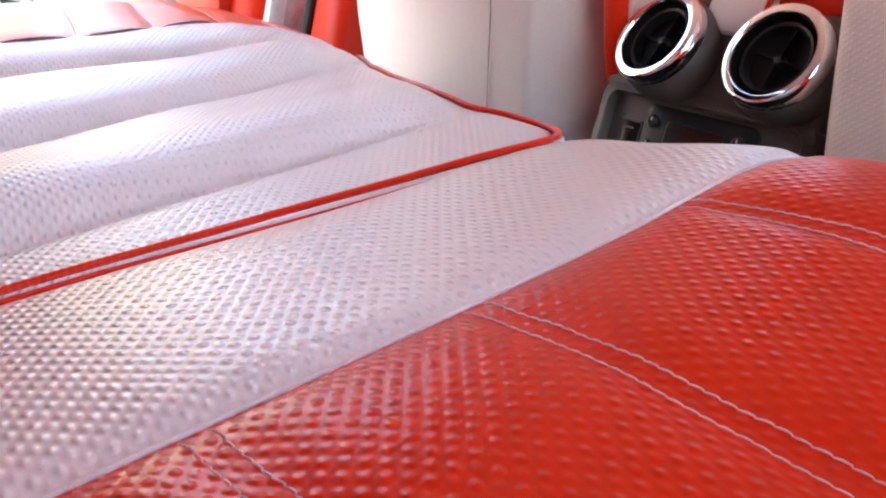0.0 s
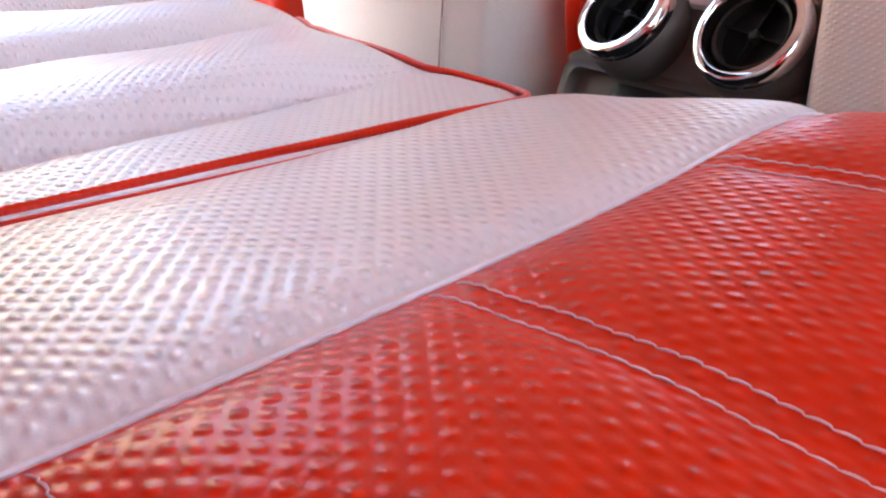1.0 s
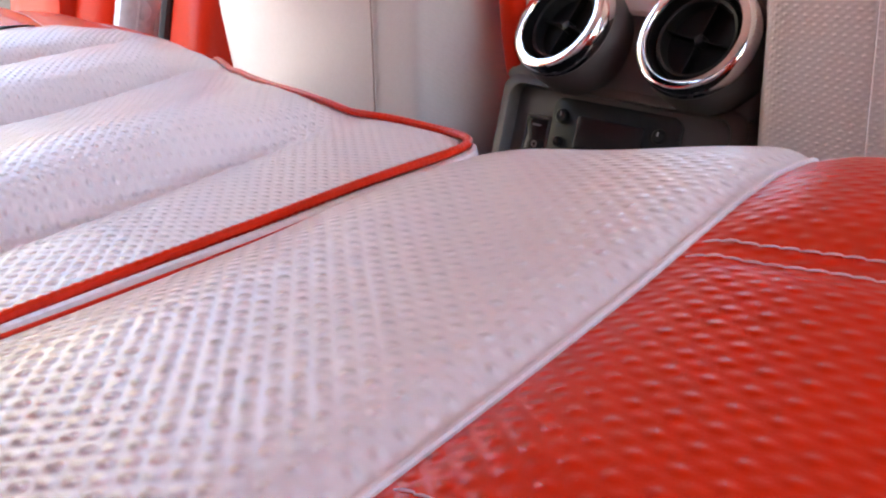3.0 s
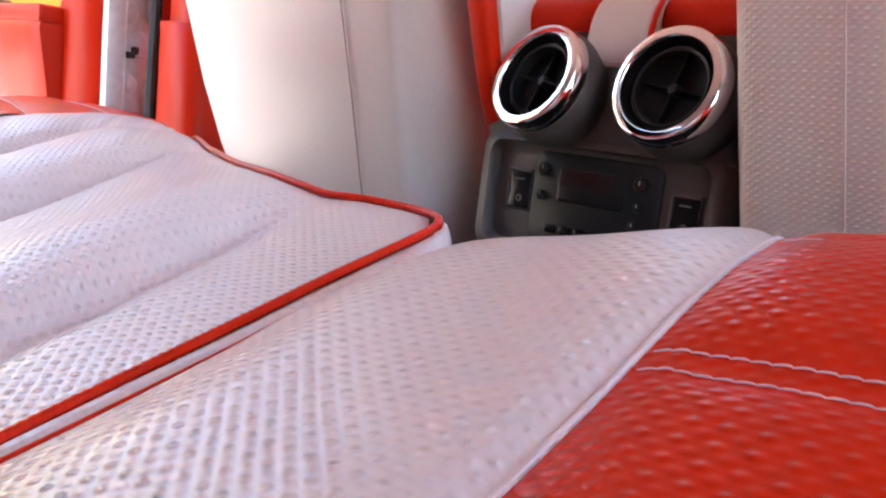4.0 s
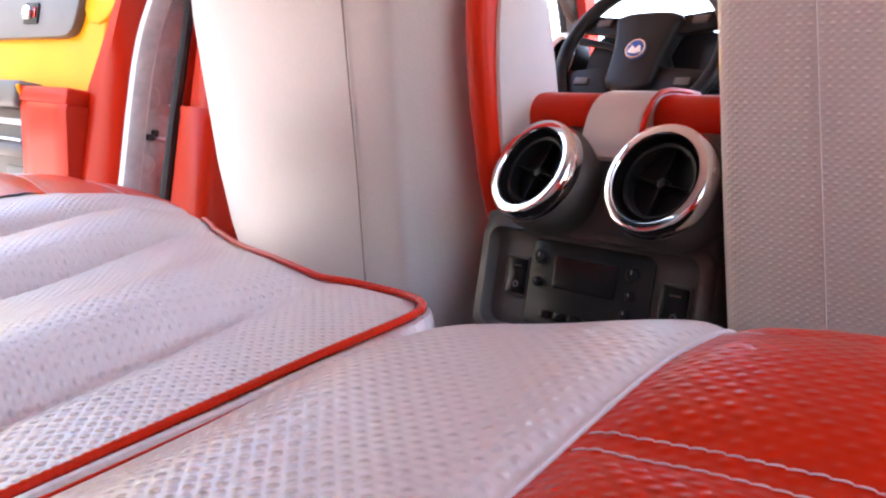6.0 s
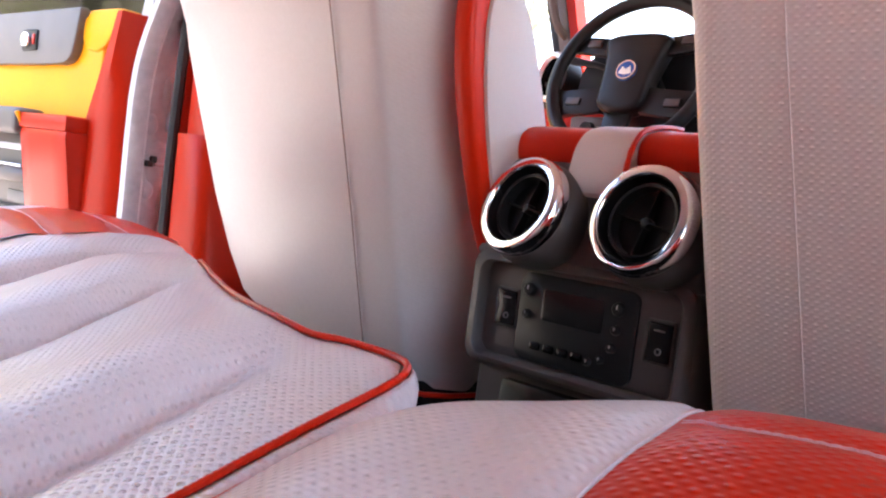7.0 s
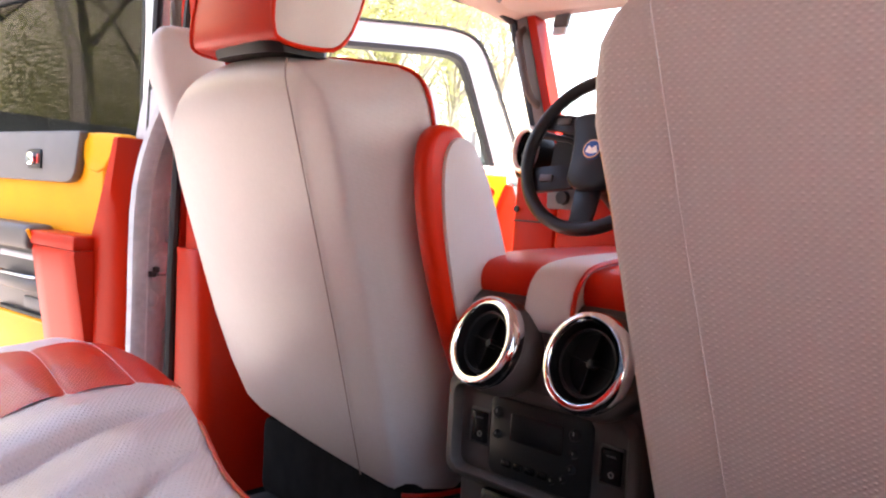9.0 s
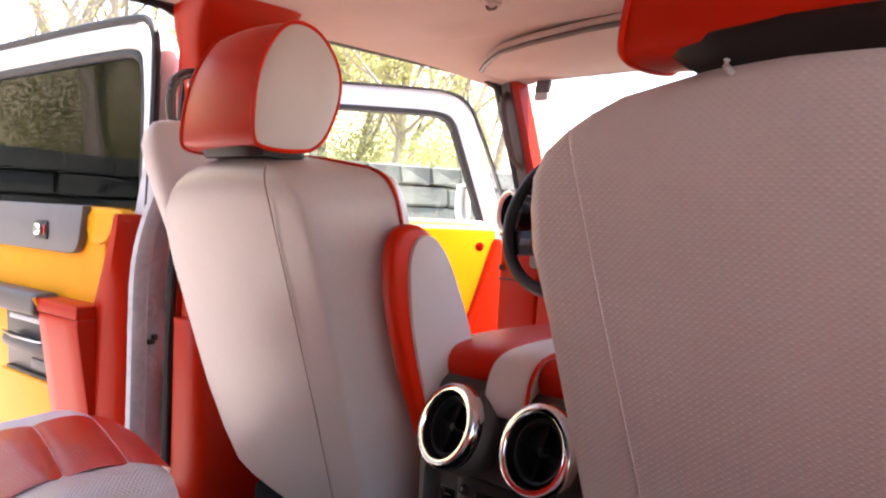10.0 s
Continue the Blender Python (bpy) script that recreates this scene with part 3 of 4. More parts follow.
part("boxing", sheet(side_slope, range(len(loop)), [0, 0.1, 0.2, 0.3, 0.45, 0.7, 1]), white_flat, seat_l, "white boxing under the piping")
part("bench_core", box(-1.30, -0.32, 0.0, 0.58, 0.84, 0.90, 0.01), carpet, seat_l)
# the back is unseen; its red inserts are added to tint the bounced light
back = thing("rear_bench", "rear bench: unseen white and red back on a dark base", "seat")
part("back_pad", rings([[(-1.3, 0.04, 0.9), (0.37, 0.04, 0.9), (0.37, -0.12, 0.9), (-1.3, -0.12, 0.9)], [(-1.3, -0.14, 1.5), (0.37, -0.14, 1.5), (0.37, -0.28, 1.5), (-1.3, -0.28, 1.5)]]), white_smooth, back)
for x0, x1 in ((-0.20, 0.34), (-1.28, -0.84)):
    part("back_bounce_insert", rings([[(x0, 0.05, 0.93), (x1, 0.05, 0.93), (x1, 0.0, 0.93), (x0, 0.0, 0.93)], [(x0, -0.125, 1.48), (x1, -0.125, 1.48), (x1, -0.17, 1.48), (x0, -0.17, 1.48)]]), red_smooth, back, "unseen red insert added to bounce red light forward")
part("plinth", box(-1.28, 0.36, -0.05, 0.56, FLOOR - 0.002, 0.86, 0.02), carpet, back, "dark carpeted plinth")


# ---- front seats ----
def front_seat(name, label, cx, q, rise, low, head_up, pad, seam, group, armrest):
    """A front seat seen from behind: base, reclined back, bolsters, seam, head restraint. q is +1 where the inner side lies at +x."""
    seat = thing(name, label, "seat", pose(cx, 1.05, 0.0), group)

    def lean(z):
        return -0.335 * (z - 0.96)

    def lift(z):
        return z + (rise * min(1, (z - 1.4) / 0.15) if z > 1.4 else 0)

    def tip(z, x):
        """The passenger back's top edge climbs towards its outer side."""
        return 0.0 if armrest else 0.17 * min(1, max(0, (z - 1.53) / 0.07)) * max(0, x + 0.04)

    def section(z, xa, xb, fa, fb, d, y0=0.0):
        """One level of the back: the rear face from xa to xb, rounded into sides that reach fa and fb at the front."""
        z = lift(z)
        y = lean(z) + y0
        k = 0.13 * max(0, 1 - max(0, z - 0.94) / 0.22) if low < 0.04 else 0
        c, w = (xa + xb) / 2, (xb - xa) / 2
        r = min(0.007, w * 0.06) if armrest else min(0.013, w * 0.12)
        pts = [(xa, y + r, z), (xa + r, y, z), (xa + 3 * r, y - 0.002, z), (c - w * 0.5, y - 0.006, z), (c, y - 0.008, z), (c + w * 0.5, y - 0.006, z), (xb - 3 * r, y - 0.002, z), (xb - r, y, z), (xb, y + r, z), (xb + (fb - xb) * 0.25, y + (0.030 if armrest else 3.46 * r), z), (xb + (fb - xb) * 0.75, y + 0.50 * d, z), (fb, y + 0.70 * d, z), (fb * 0.86, y + d, z), (fb * 0.45, y + 0.86 * d, z), (fa * 0.45, y + 0.86 * d, z), (fa * 0.86, y + d, z), (fa, y + 0.70 * d, z), (xa + (fa - xa) * 0.75, y + 0.50 * d, z), (xa + (fa - xa) * 0.25, y + (0.030 if armrest else 3.46 * r), z)]
        return [Vector((p[0], p[1], p[2] - k * q * p[0] + tip(z, p[0]))) for p in chaikin(pts, 2)]

    if armrest:
        levels = [(0.936, -0.170, 0.150, -0.19, 0.19, 0.11, 0.030), (0.940, -0.205, 0.180, -0.22, 0.225, 0.14, 0.010), (0.965, -0.226, 0.198, -0.24, 0.245, 0.16, 0.002), (1.04, -0.240, 0.203, -0.255, 0.258, 0.175, 0), (1.15, -0.245, 0.207, -0.265, 0.270, 0.18, 0), (1.27, -0.246, 0.214, -0.275, 0.280, 0.18, 0), (1.38, -0.246, 0.220, -0.28, 0.283, 0.175, 0), (1.45, -0.236, 0.222, -0.278, 0.292, 0.178, 0), (1.485, -0.215, 0.220, -0.270, 0.294, 0.178, 0.001), (1.512, -0.186, 0.213, -0.262, 0.292, 0.178, 0.003), (1.532, -0.158, 0.190, -0.245, 0.286, 0.174, 0.007), (1.548, -0.125, 0.168, -0.215, 0.272, 0.168, 0.013), (1.560, -0.090, 0.132, -0.18, 0.245, 0.158, 0.022), (1.570, -0.055, 0.090, -0.13, 0.175, 0.125, 0.036), (1.579, -0.03, 0.055, -0.07, 0.11, 0.09, 0.058)]
    else:
        levels = [(0.908, -0.144, 0.144, -0.174, 0.174, 0.11, 0.030), (0.912, -0.180, 0.180, -0.209, 0.209, 0.14, 0.010), (0.940, -0.190, 0.190, -0.222, 0.222, 0.16, 0.002), (1.02, -0.196, 0.200, -0.234, 0.240, 0.175, 0), (1.15, -0.204, 0.215, -0.246, 0.256, 0.18, 0), (1.27, -0.210, 0.228, -0.252, 0.270, 0.18, 0), (1.38, -0.215, 0.236, -0.257, 0.276, 0.175, 0), (1.45, -0.222, 0.240, -0.262, 0.278, 0.167, 0), (1.485, -0.216, 0.240, -0.260, 0.276, 0.165, 0.001), (1.510, -0.208, 0.238, -0.252, 0.274, 0.16, 0.003), (1.530, -0.190, 0.236, -0.236, 0.270, 0.155, 0.006), (1.547, -0.160, 0.232, -0.208, 0.265, 0.14, 0.010), (1.562, -0.132, 0.226, -0.172, 0.255, 0.120, 0.015), (1.577, -0.098, 0.218, -0.135, 0.240, 0.100, 0.022), (1.588, -0.050, 0.205, -0.08, 0.215, 0.075, 0.034), (1.594, 0.01, 0.180, 0.0, 0.17, 0.04, 0.052)]
    part("backrest", rings([section(*lv) for lv in levels]), white_darker if armrest else white_up_bounce, seat, "white embossed vinyl back")
    pts = []
    for i in range(44):
        z = 0.966 - low + (1.560 - 0.966 + low) * i / 43
        w = seam[0] + (seam[1] - seam[0]) * (i / 43)
        zz = z + (rise * min(1, (z - 1.4) / 0.15) if z > 1.4 else 0)
        y = lean(zz) - 0.0062 + (0.010 * ((z - 1.525) / 0.035) ** 2 if z > 1.525 else 0)
        sag = 0.13 * max(0, 1 - max(0, zz - 0.94) / 0.22) if low < 0.04 else 0
        pts.append((q * w, y - 0.001, zz - sag * w))
    part("back_seam", tube(pts, 0.0012 if armrest else 0.0007, 5), seam_shade if armrest else seam_pale, seat, "dark line drawn for the shade in the seam" if armrest else "pale seam line")
    rim_pts = [(fb - 0.003, lean(lift(z)) + y0 + 0.68 * d, lift(z) + tip(lift(z), fb) + 0.001) for z, xa, xb, fa, fb, d, y0 in levels if z > 1.3]
    rim_pts += [(fa + 0.003, lean(lift(z)) + y0 + 0.68 * d, lift(z) + 0.001) for z, xa, xb, fa, fb, d, y0 in levels[::-1] if z > 1.3]
    part("rim_piping", tube(chaikin(rim_pts, 2, False), 0.0032, 6), piping_red, seat, "red piping")
    part("hem", tube([(q * x, lean(0.96) + y, 0.957 - low - (0.13 * x if low < 0.04 else 0)) for x, y in ((0.190, 0.022), (0.205, 0.04), (0.220, 0.08), (0.228, 0.13))], 0.004, 6), piping_red, seat, "red hem piping")
    part("seat_cushion", box(-0.26, 0.26, 0.12, 0.58, 0.95, 1.09, 0.05, 4), red_smooth, seat, "red vinyl seat cushion")
    # the base takes the dark matt carpet material to stay black under the seat
    part("seat_base", box(-0.20, 0.20, 0.02, 0.48, 0.80, 0.952, 0.02), carpet, seat, "black matt seat base")
    for sx in (-0.17, 0.17):
        part("seat_rail", box(sx - 0.025, sx + 0.025, -0.05, 0.50, FLOOR - 0.001, 0.802, 0.008), rubber, seat)
    roll = ((1.20, -0.05, 1.0), (1.30, -0.018, 1.0), (1.40, 0.008, 1.0), (1.50, 0.024, 1.0), (1.560, 0.030, 1.0), (1.600, 0.026, 0.96), (1.625, 0.014, 0.84), (1.640, -0.002, 0.62), (1.646, -0.020, 0.30))
    part("shoulder_bolster", rings([chaikin([(-q * (0.24 + (x + b - 0.24) * k if x > 0.24 else 0.24 + (x - 0.24) * k), lean(z) + 0.08 + (y - 0.08) * k, z) for x, y in ((0.20, 0.010), (0.245, 0.012), (0.288, 0.045), (0.293, 0.12), (0.27, 0.15), (0.18, 0.14))], 2) for z, b, k in roll]), white_smooth, seat, "white outer shoulder bolster")
    # head restraint: a thick oval drawn across the seat, red skin, white side panels, piped edges
    yb, up = -0.20, head_up
    x0, x1 = pad
    oval = chaikin([(-0.212, 1.598), (-0.210, 1.672), (-0.194, 1.728), (-0.166, 1.772), (-0.132, 1.785), (-0.088, 1.772), (-0.050, 1.722), (-0.050, 1.664), (-0.086, 1.590), (-0.140, 1.582), (-0.196, 1.584)], 2)
    mid = Vector((-0.130, 1.68))

    def ring(x, k, dy=0.0):
        lean_in = 0.034 * (x1 - x) / (x1 - x0)
        return [(x + lean_in * (p[1] - 1.60) / 0.18, mid.x + (p[0] - mid.x) * k + dy, mid.y + (p[1] - mid.y) * k + up) for p in oval]

    wide = x1 - x0
    skin = [ring(x0 + wide * t, 1 + 0.035 * math.sin(math.pi * t), -0.006 * math.sin(math.pi * t)) for t in span(0, 1, 13)]
    head = part("headrest", rings(skin, cap=False), red_smooth, seat, "red vinyl head restraint")
    for sx, x in ((1, x1), (-1, x0)):
        part("cheek", rings([ring(x + sx * o, k) for k, o in ((0.995, 0.0), (0.93, 0.004), (0.75, 0.009), (0.45, 0.012), (0.08, 0.013))]), darker_smooth, head, "white vinyl side panel")
        part("cheek_piping", tube(ring(x, 1.0), 0.0036, 8, closed=True), piping_red, head, "red piping round the side panel")
    hub, half, foot, brow, out = (0.035, 0.086, 1.572, 1.624, -0.010) if armrest else (0.115, 0.160, 1.622, 1.672, -0.018)
    part("headrest_shroud", rings([chaikin([(hub - half * w, yb + out + o, foot + (brow - foot) * k), (hub + half * w, yb + out + o, foot + (brow - foot) * k), (hub + half * w * 1.03, yb + 0.04, foot + (brow - foot) * k), (hub + half * w, yb + 0.11, foot + (brow - foot) * k), (hub - half * w, yb + 0.11, foot + (brow - foot) * k), (hub - half * w * 1.03, yb + 0.04, foot + (brow - foot) * k)], 2) for k, w, o in (((0.0, 1.0, 0.008), (0.35, 1.0, 0.0), (0.60, 0.92, 0.0), (0.80, 0.72, 0.002), (0.93, 0.48, 0.006), (1.0, 0.25, 0.012)) if armrest else ((0.0, 0.70, 0.030), (0.30, 0.86, 0.012), (0.60, 0.98, -0.002), (0.80, 1.0, -0.004), (0.93, 0.95, 0.0), (1.0, 0.86, 0.010)))]), taupe_dark, seat, "dark brown plastic shroud")
    for sx in (() if armrest else (0.020,)):
        part("headrest_post", tube([(sx + 0.004, yb - 0.006, 1.588 + rise), (sx + 0.004, yb - 0.018, 1.592 + rise), (sx + 0.004, yb - 0.016, 1.597 + rise)], 0.0030, 12), satin_chrome, seat, "chrome post")
    if armrest:
        # folded up beside the back, on the inner side
        line = chaikin([(0.005, 1.10), (-0.082, 1.30), (-0.106, 1.43), (-0.085, 1.482), (-0.025, 1.476), (0.046, 1.37), (0.142, 1.16), (0.09, 1.08)], 2)
        ax = q * 0.314
        part("armrest", prism([(p[0], p[1]) for p in line], ax - 0.016, ax + 0.016, "x", 0.010, 3), red_smooth, seat, "red vinyl folded armrest")
        small = [(0.040 + (c[0] - 0.040) * 0.80, 1.28 + (c[1] - 1.28) * 0.92) for c in line]
        fx = ax + q * 0.016
        part("armrest_panel", prism(small, min(fx - 0.004, fx + q * 0.006), max(fx - 0.004, fx + q * 0.006), "x", 0.003), darker_smooth, seat, "white vinyl panel on the armrest")
    return seat


front_seat("driver_seat", "white vinyl driver's seat with red head restraint, seen from behind", -0.945, 1, 0.0, 0.022, 0.0, (-0.092, 0.127), (0.118, 0.146), "front seats", True)
front_seat("passenger_seat", "white embossed vinyl passenger seat with red head restraint", -0.105, -1, 0.040, 0.05, 0.066, (-0.086, 0.160), (0.085, 0.140), "front seats", False)

# ---- centre console ----
con = thing("centre_console", "dark grey centre console with two round air vents", "console")
CX = -0.485
outline = [(1.075, FLOOR), (1.075, 0.99), (1.050, 1.005), (1.050, 1.12), (1.040, 1.13), (1.045, 1.24), (1.075, 1.262), (1.60, 1.262), (1.60, FLOOR)]
part("console_body", prism(outline, CX - 0.158, CX + 0.158, "x", 0.014, 3), grey_plastic, con, "dark grey plastic body")


def rounded(x0, x1, z0, z1, r, y):
    """A rounded oblong in a plane across the car."""
    out = []
    for cx, cz, a0 in ((x1 - r, z1 - r, 0), (x0 + r, z1 - r, 90), (x0 + r, z0 + r, 180), (x1 - r, z0 + r, 270)):
        out += [(cx + r * math.cos(radians(a0 + 15 * k)), y, cz + r * math.sin(radians(a0 + 15 * k))) for k in range(7)]
    return out


X0, X1, Z0, Z1 = CX - 0.134, CX + 0.141, 1.004, 1.124
part("panel_surround", rings([rounded(X0 - 0.020, X1 + 0.013, Z0 - 0.016, Z1 + 0.014, 0.022, 1.052), rounded(X0 - 0.019, X1 + 0.012, Z0 - 0.014, Z1 + 0.012, 0.022, 1.042), rounded(X0 - 0.012, X1 + 0.006, Z0 - 0.007, Z1 + 0.004, 0.020, 1.0355), rounded(X0 - 0.003, X1 + 0.003, Z0 - 0.003, Z1 + 0.001, 0.018, 1.0345), rounded(X0, X1, Z0, Z1, 0.016, 1.0385), rounded(X0 + 0.002, X1 - 0.002, Z0 + 0.002, Z1 - 0.003, 0.015, 1.0515)], cap=False), grey_plastic, con, "dark grey surround of the recessed panel")
part("climate_panel", rings([rounded(-0.562, -0.398, 1.009, 1.117, 0.013, 1.051), rounded(-0.562, -0.398, 1.009, 1.117, 0.013, 1.046), rounded(-0.559, -0.401, 1.012, 1.114, 0.012, 1.0435)]), black_plastic, con, "black climate control panel")
part("display", rings([rounded(-0.525, -0.440, 1.062, 1.100, 0.004, 1.045), rounded(-0.525, -0.440, 1.062, 1.100, 0.004, 1.0428), rounded(-0.523, -0.442, 1.064, 1.098, 0.003, 1.0422)]), gloss_black, con, "dark glossy display")
for dx, dz, r in ((-0.546, 1.096, 0.0085), (-0.546, 1.066, 0.006), (-0.421, 1.094, 0.0085), (-0.421, 1.070, 0.006), (-0.424, 1.049, 0.006), (-0.436, 1.033, 0.005), (-0.452, 1.027, 0.005)):
    knob = part("control_knob", lathe([(0.0, 0.0055), (r * 0.7, 0.0055), (r * 0.94, 0.0035), (r, 0.0)], pose(dx, 1.0435, dz, 90, 0, 0), 20), black_plastic, con)
    part("knob_mark", box(dx - 0.0008, dx + 0.0008, 1.0372, 1.039, dz, dz + r * 0.6, 0.0002, 1), steel, knob, "pale pointer")
for k in range(4):
    part("control_button", box(-0.536 + 0.020 * k, -0.521 + 0.020 * k, 1.0405, 1.045, 1.024, 1.034, 0.002), gloss_black, con)
for sx in (-0.5815, -0.3700):
    sw = part("heater_switch", rings([rounded(sx - 0.0175, sx + 0.0175, 1.042, 1.092, 0.003, 1.052), rounded(sx - 0.0175, sx + 0.0175, 1.042, 1.092, 0.003, 1.046), rounded(sx - 0.0160, sx + 0.0160, 1.0435, 1.0905, 0.003, 1.0452), rounded(sx - 0.0150, sx + 0.0150, 1.0445, 1.0895, 0.003, 1.0490)]), grey_plastic, con, "dark grey switch bezel")
    part("rocker", prism([(1.0445, 1.046), (1.0475, 1.067), (1.0435, 1.088), (1.0515, 1.088), (1.0515, 1.046)], sx - 0.0145, sx + 0.0145, "x", 0.0015), gloss_black, sw, "black rocker switch")
    part("switch_mark", lathe([(0.0042, 0.0), (0.0042, 0.0012), (0.0024, 0.0012), (0.0024, 0.0)], pose(sx + 0.001, 1.0465, 1.057, 90, 0, 0), 16), mid_plastic, sw, "grey ring mark")
    part("switch_mark", box(sx - 0.006, sx + 0.007, 1.0440, 1.047, 1.079, 1.081, 0.0004, 1), mid_plastic, sw)
# a solid black block stands in for the shaded recess
part("recess_block", box(CX - 0.11, CX + 0.11, 1.066, 1.10, 0.80, 0.975, 0.012), gloss_black, con, "black block drawn as the dark recess below the panel")
for vx, vy, yaw, tilt in ((-0.5490, 0.997, -10.5, 19.0), (-0.3892, 0.996, -5.3, 16.0)):
    m = pose(vx, vy, 1.1993, 90 - tilt, 0, yaw)
    v = part("air_vent", lathe([(0.050, -0.10), (0.064, -0.055), (0.0645, -0.030), (0.060, -0.020)], m), grey_plastic, con, "round air vent housing")
    part("vent_ring", lathe([(0.0600, -0.024), (0.0622, -0.019), (0.0624, -0.011), (0.0610, -0.004), (0.0585, -0.0004), (0.0560, 0.0004), (0.0500, 0.0002), (0.0488, -0.0012), (0.0482, -0.008)], m, 72), chrome, v, "polished chrome ring")
    part("vent_barrel", lathe([(0.0483, -0.004), (0.0476, -0.014), (0.0455, -0.026), (0.0, -0.029)], m), vent_black, v, "black inner barrel")
    part("vent_inner_ring", lathe([(0.0450, -0.0262), (0.0440, -0.014), (0.0415, -0.010), (0.0385, -0.0115), (0.0378, -0.0268)], m), black_plastic, v, "dark inner ring")
    for a in (0, 90):
        part("vent_vane", box(-0.0380, 0.0380, -0.0008, 0.0008, -0.0275, -0.0165, 0.0003, 1, m @ pose(0, 0, 0, 0, 0, a - 8)), vent_black, v)
    part("vent_hub", lathe([(0.0, -0.0150), (0.0045, -0.0155), (0.006, -0.018), (0.006, -0.0275)], m, 20), black_plastic, v)

lid = thing("console_lid", "red padded console lid with a white centre stripe", "armrest")
lid_line = chaikin([(1.040, 1.206), (1.036, 1.240), (1.048, 1.285), (1.085, 1.306), (1.20, 1.314), (1.55, 1.318), (1.585, 1.30), (1.585, 1.265), (1.09, 1.264)], 2)
lid_red = chaikin([(1.082, 1.238), (1.064, 1.255), (1.062, 1.285), (1.088, 1.303), (1.20, 1.310), (1.55, 1.314), (1.58, 1.298), (1.58, 1.264), (1.10, 1.255)], 2)
part("side_pad", prism([(a, b) for a, b, *_ in ((p[0], p[1]) for p in lid_red)], CX - 0.152, CX - 0.024, "x", 0.008, 3), red_smooth, lid)
part("side_pad", prism([(p[0], p[1]) for p in lid_red], CX + 0.044, CX + 0.152, "x", 0.008, 3), red_smooth, lid)
part("centre_stripe", prism([(p[0], p[1]) for p in lid_line], CX - 0.028, CX + 0.047, "x", 0.006, 3), white_smooth, lid, "white vinyl centre stripe")
part("lid_piping", tube([(CX + 0.050, p[0], p[1] + 0.001) for p in lid_line[2:14]], 0.0035, 6), piping_red, lid)

# ---- dashboard, steering wheel ----
dash = thing("dashboard", "red and black dashboard with a round chrome vent", "dashboard")
part("dash_top", prism([(1.86, 1.44), (1.84, 1.50), (1.88, 1.535), (2.11, 1.50), (2.11, 1.40)], -1.20, 0.36, "x", 0.015, 3), black_plastic, dash, "black dashboard top")
part("lower_panel", prism([(1.90, 1.05), (1.86, 1.20), (1.865, 1.45), (2.10, 1.45), (2.10, 1.05)], -1.195, -1.06, "x", 0.012, 3), red_paint, dash, "red painted lower panel")
part("knee_panel", prism([(1.89, 1.05), (1.85, 1.20), (1.86, 1.45), (2.10, 1.45), (2.10, 1.05)], -1.056, -0.80, "x", 0.012, 3), red_paint, dash, "red painted knee panel")
part("centre_stack", prism([(1.80, 1.00), (1.80, 1.30), (1.86, 1.50), (2.10, 1.50), (2.10, 1.00)], -0.795, -0.20, "x", 0.015, 3), black_plastic, dash, "black centre stack")
part("passenger_panel", prism([(1.90, 1.05), (1.86, 1.20), (1.865, 1.45), (2.10, 1.45), (2.10, 1.05)], -0.19, 0.38, "x", 0.015, 3), red_paint, dash)
part("cluster_hood", rings([chaikin([(-1.05, y, 1.42), (-1.05, y, 1.53), (-0.99, y, 1.575), (-0.78, y, 1.575), (-0.70, y, 1.53), (-0.70, y, 1.42)], 2) for y in (1.82, 1.83, 1.95)]), black_plastic, dash, "black instrument hood")
m = pose(-1.134, 1.812, 1.511, 84, 0, -24)
vd = part("dash_vent", lathe([(0.05, -0.06), (0.060, -0.02), (0.060, -0.01)], m), black_plastic, dash)
part("vent_ring", lathe([(0.060, -0.012), (0.0605, -0.004), (0.057, 0.003), (0.050, 0.003), (0.046, -0.006)], m, 56), satin_chrome, vd, "bright satin chrome ring")
part("vent_core", lathe([(0.047, -0.006), (0.044, -0.02), (0.0, -0.022)], m), gloss_black, vd)
part("switch_panel", box(-1.085, -0.99, 1.852, 1.90, 1.365, 1.425, 0.008), mid_plastic, dash, "grey light switch panel")
part("light_knob", lathe([(0.0, 0.014), (0.016, 0.014), (0.018, 0.0)], pose(-1.03, 1.853, 1.395, 90, 0, 0), 24), black_plastic, dash)
part("panel_joint", box(-1.19, -0.80, 1.8545, 1.87, 1.328, 1.332, 0.001, 1), rubber, dash)
for k, bx in enumerate((-1.18, -1.0, -0.97)):
    part("panel_screw", lathe([(0.0, 0.004), (0.008, 0.004), (0.009, 0.0)], pose(bx, 1.858, 1.36 + 0.01 * k, 90, 0, 0), 16), steel if k else black_plastic, dash)

wheel = thing("steering_wheel", "black leather steering wheel with a round blue emblem", "steering wheel", pose(-0.873, 1.738, 1.498, 90 - 20, 0, 0))
R = 0.182
part("rim", tube([(R * math.cos(t), R * math.sin(t), 0) for t in span(0, 2 * math.pi, 73)[:-1]], 0.0155, 12, closed=True), black_plastic, wheel, "black leather rim")
hubline = chaikin([(-0.088, 0.098), (0.088, 0.098), (0.066, 0.045), (0.056, -0.02), (0.055, -0.090), (-0.055, -0.090), (-0.056, -0.02), (-0.066, 0.045)], 2)
part("hub_pad", prism([(p[0], p[1]) for p in hubline], -0.035, 0.012, "z", 0.012, 3), black_plastic, wheel, "black airbag cover")
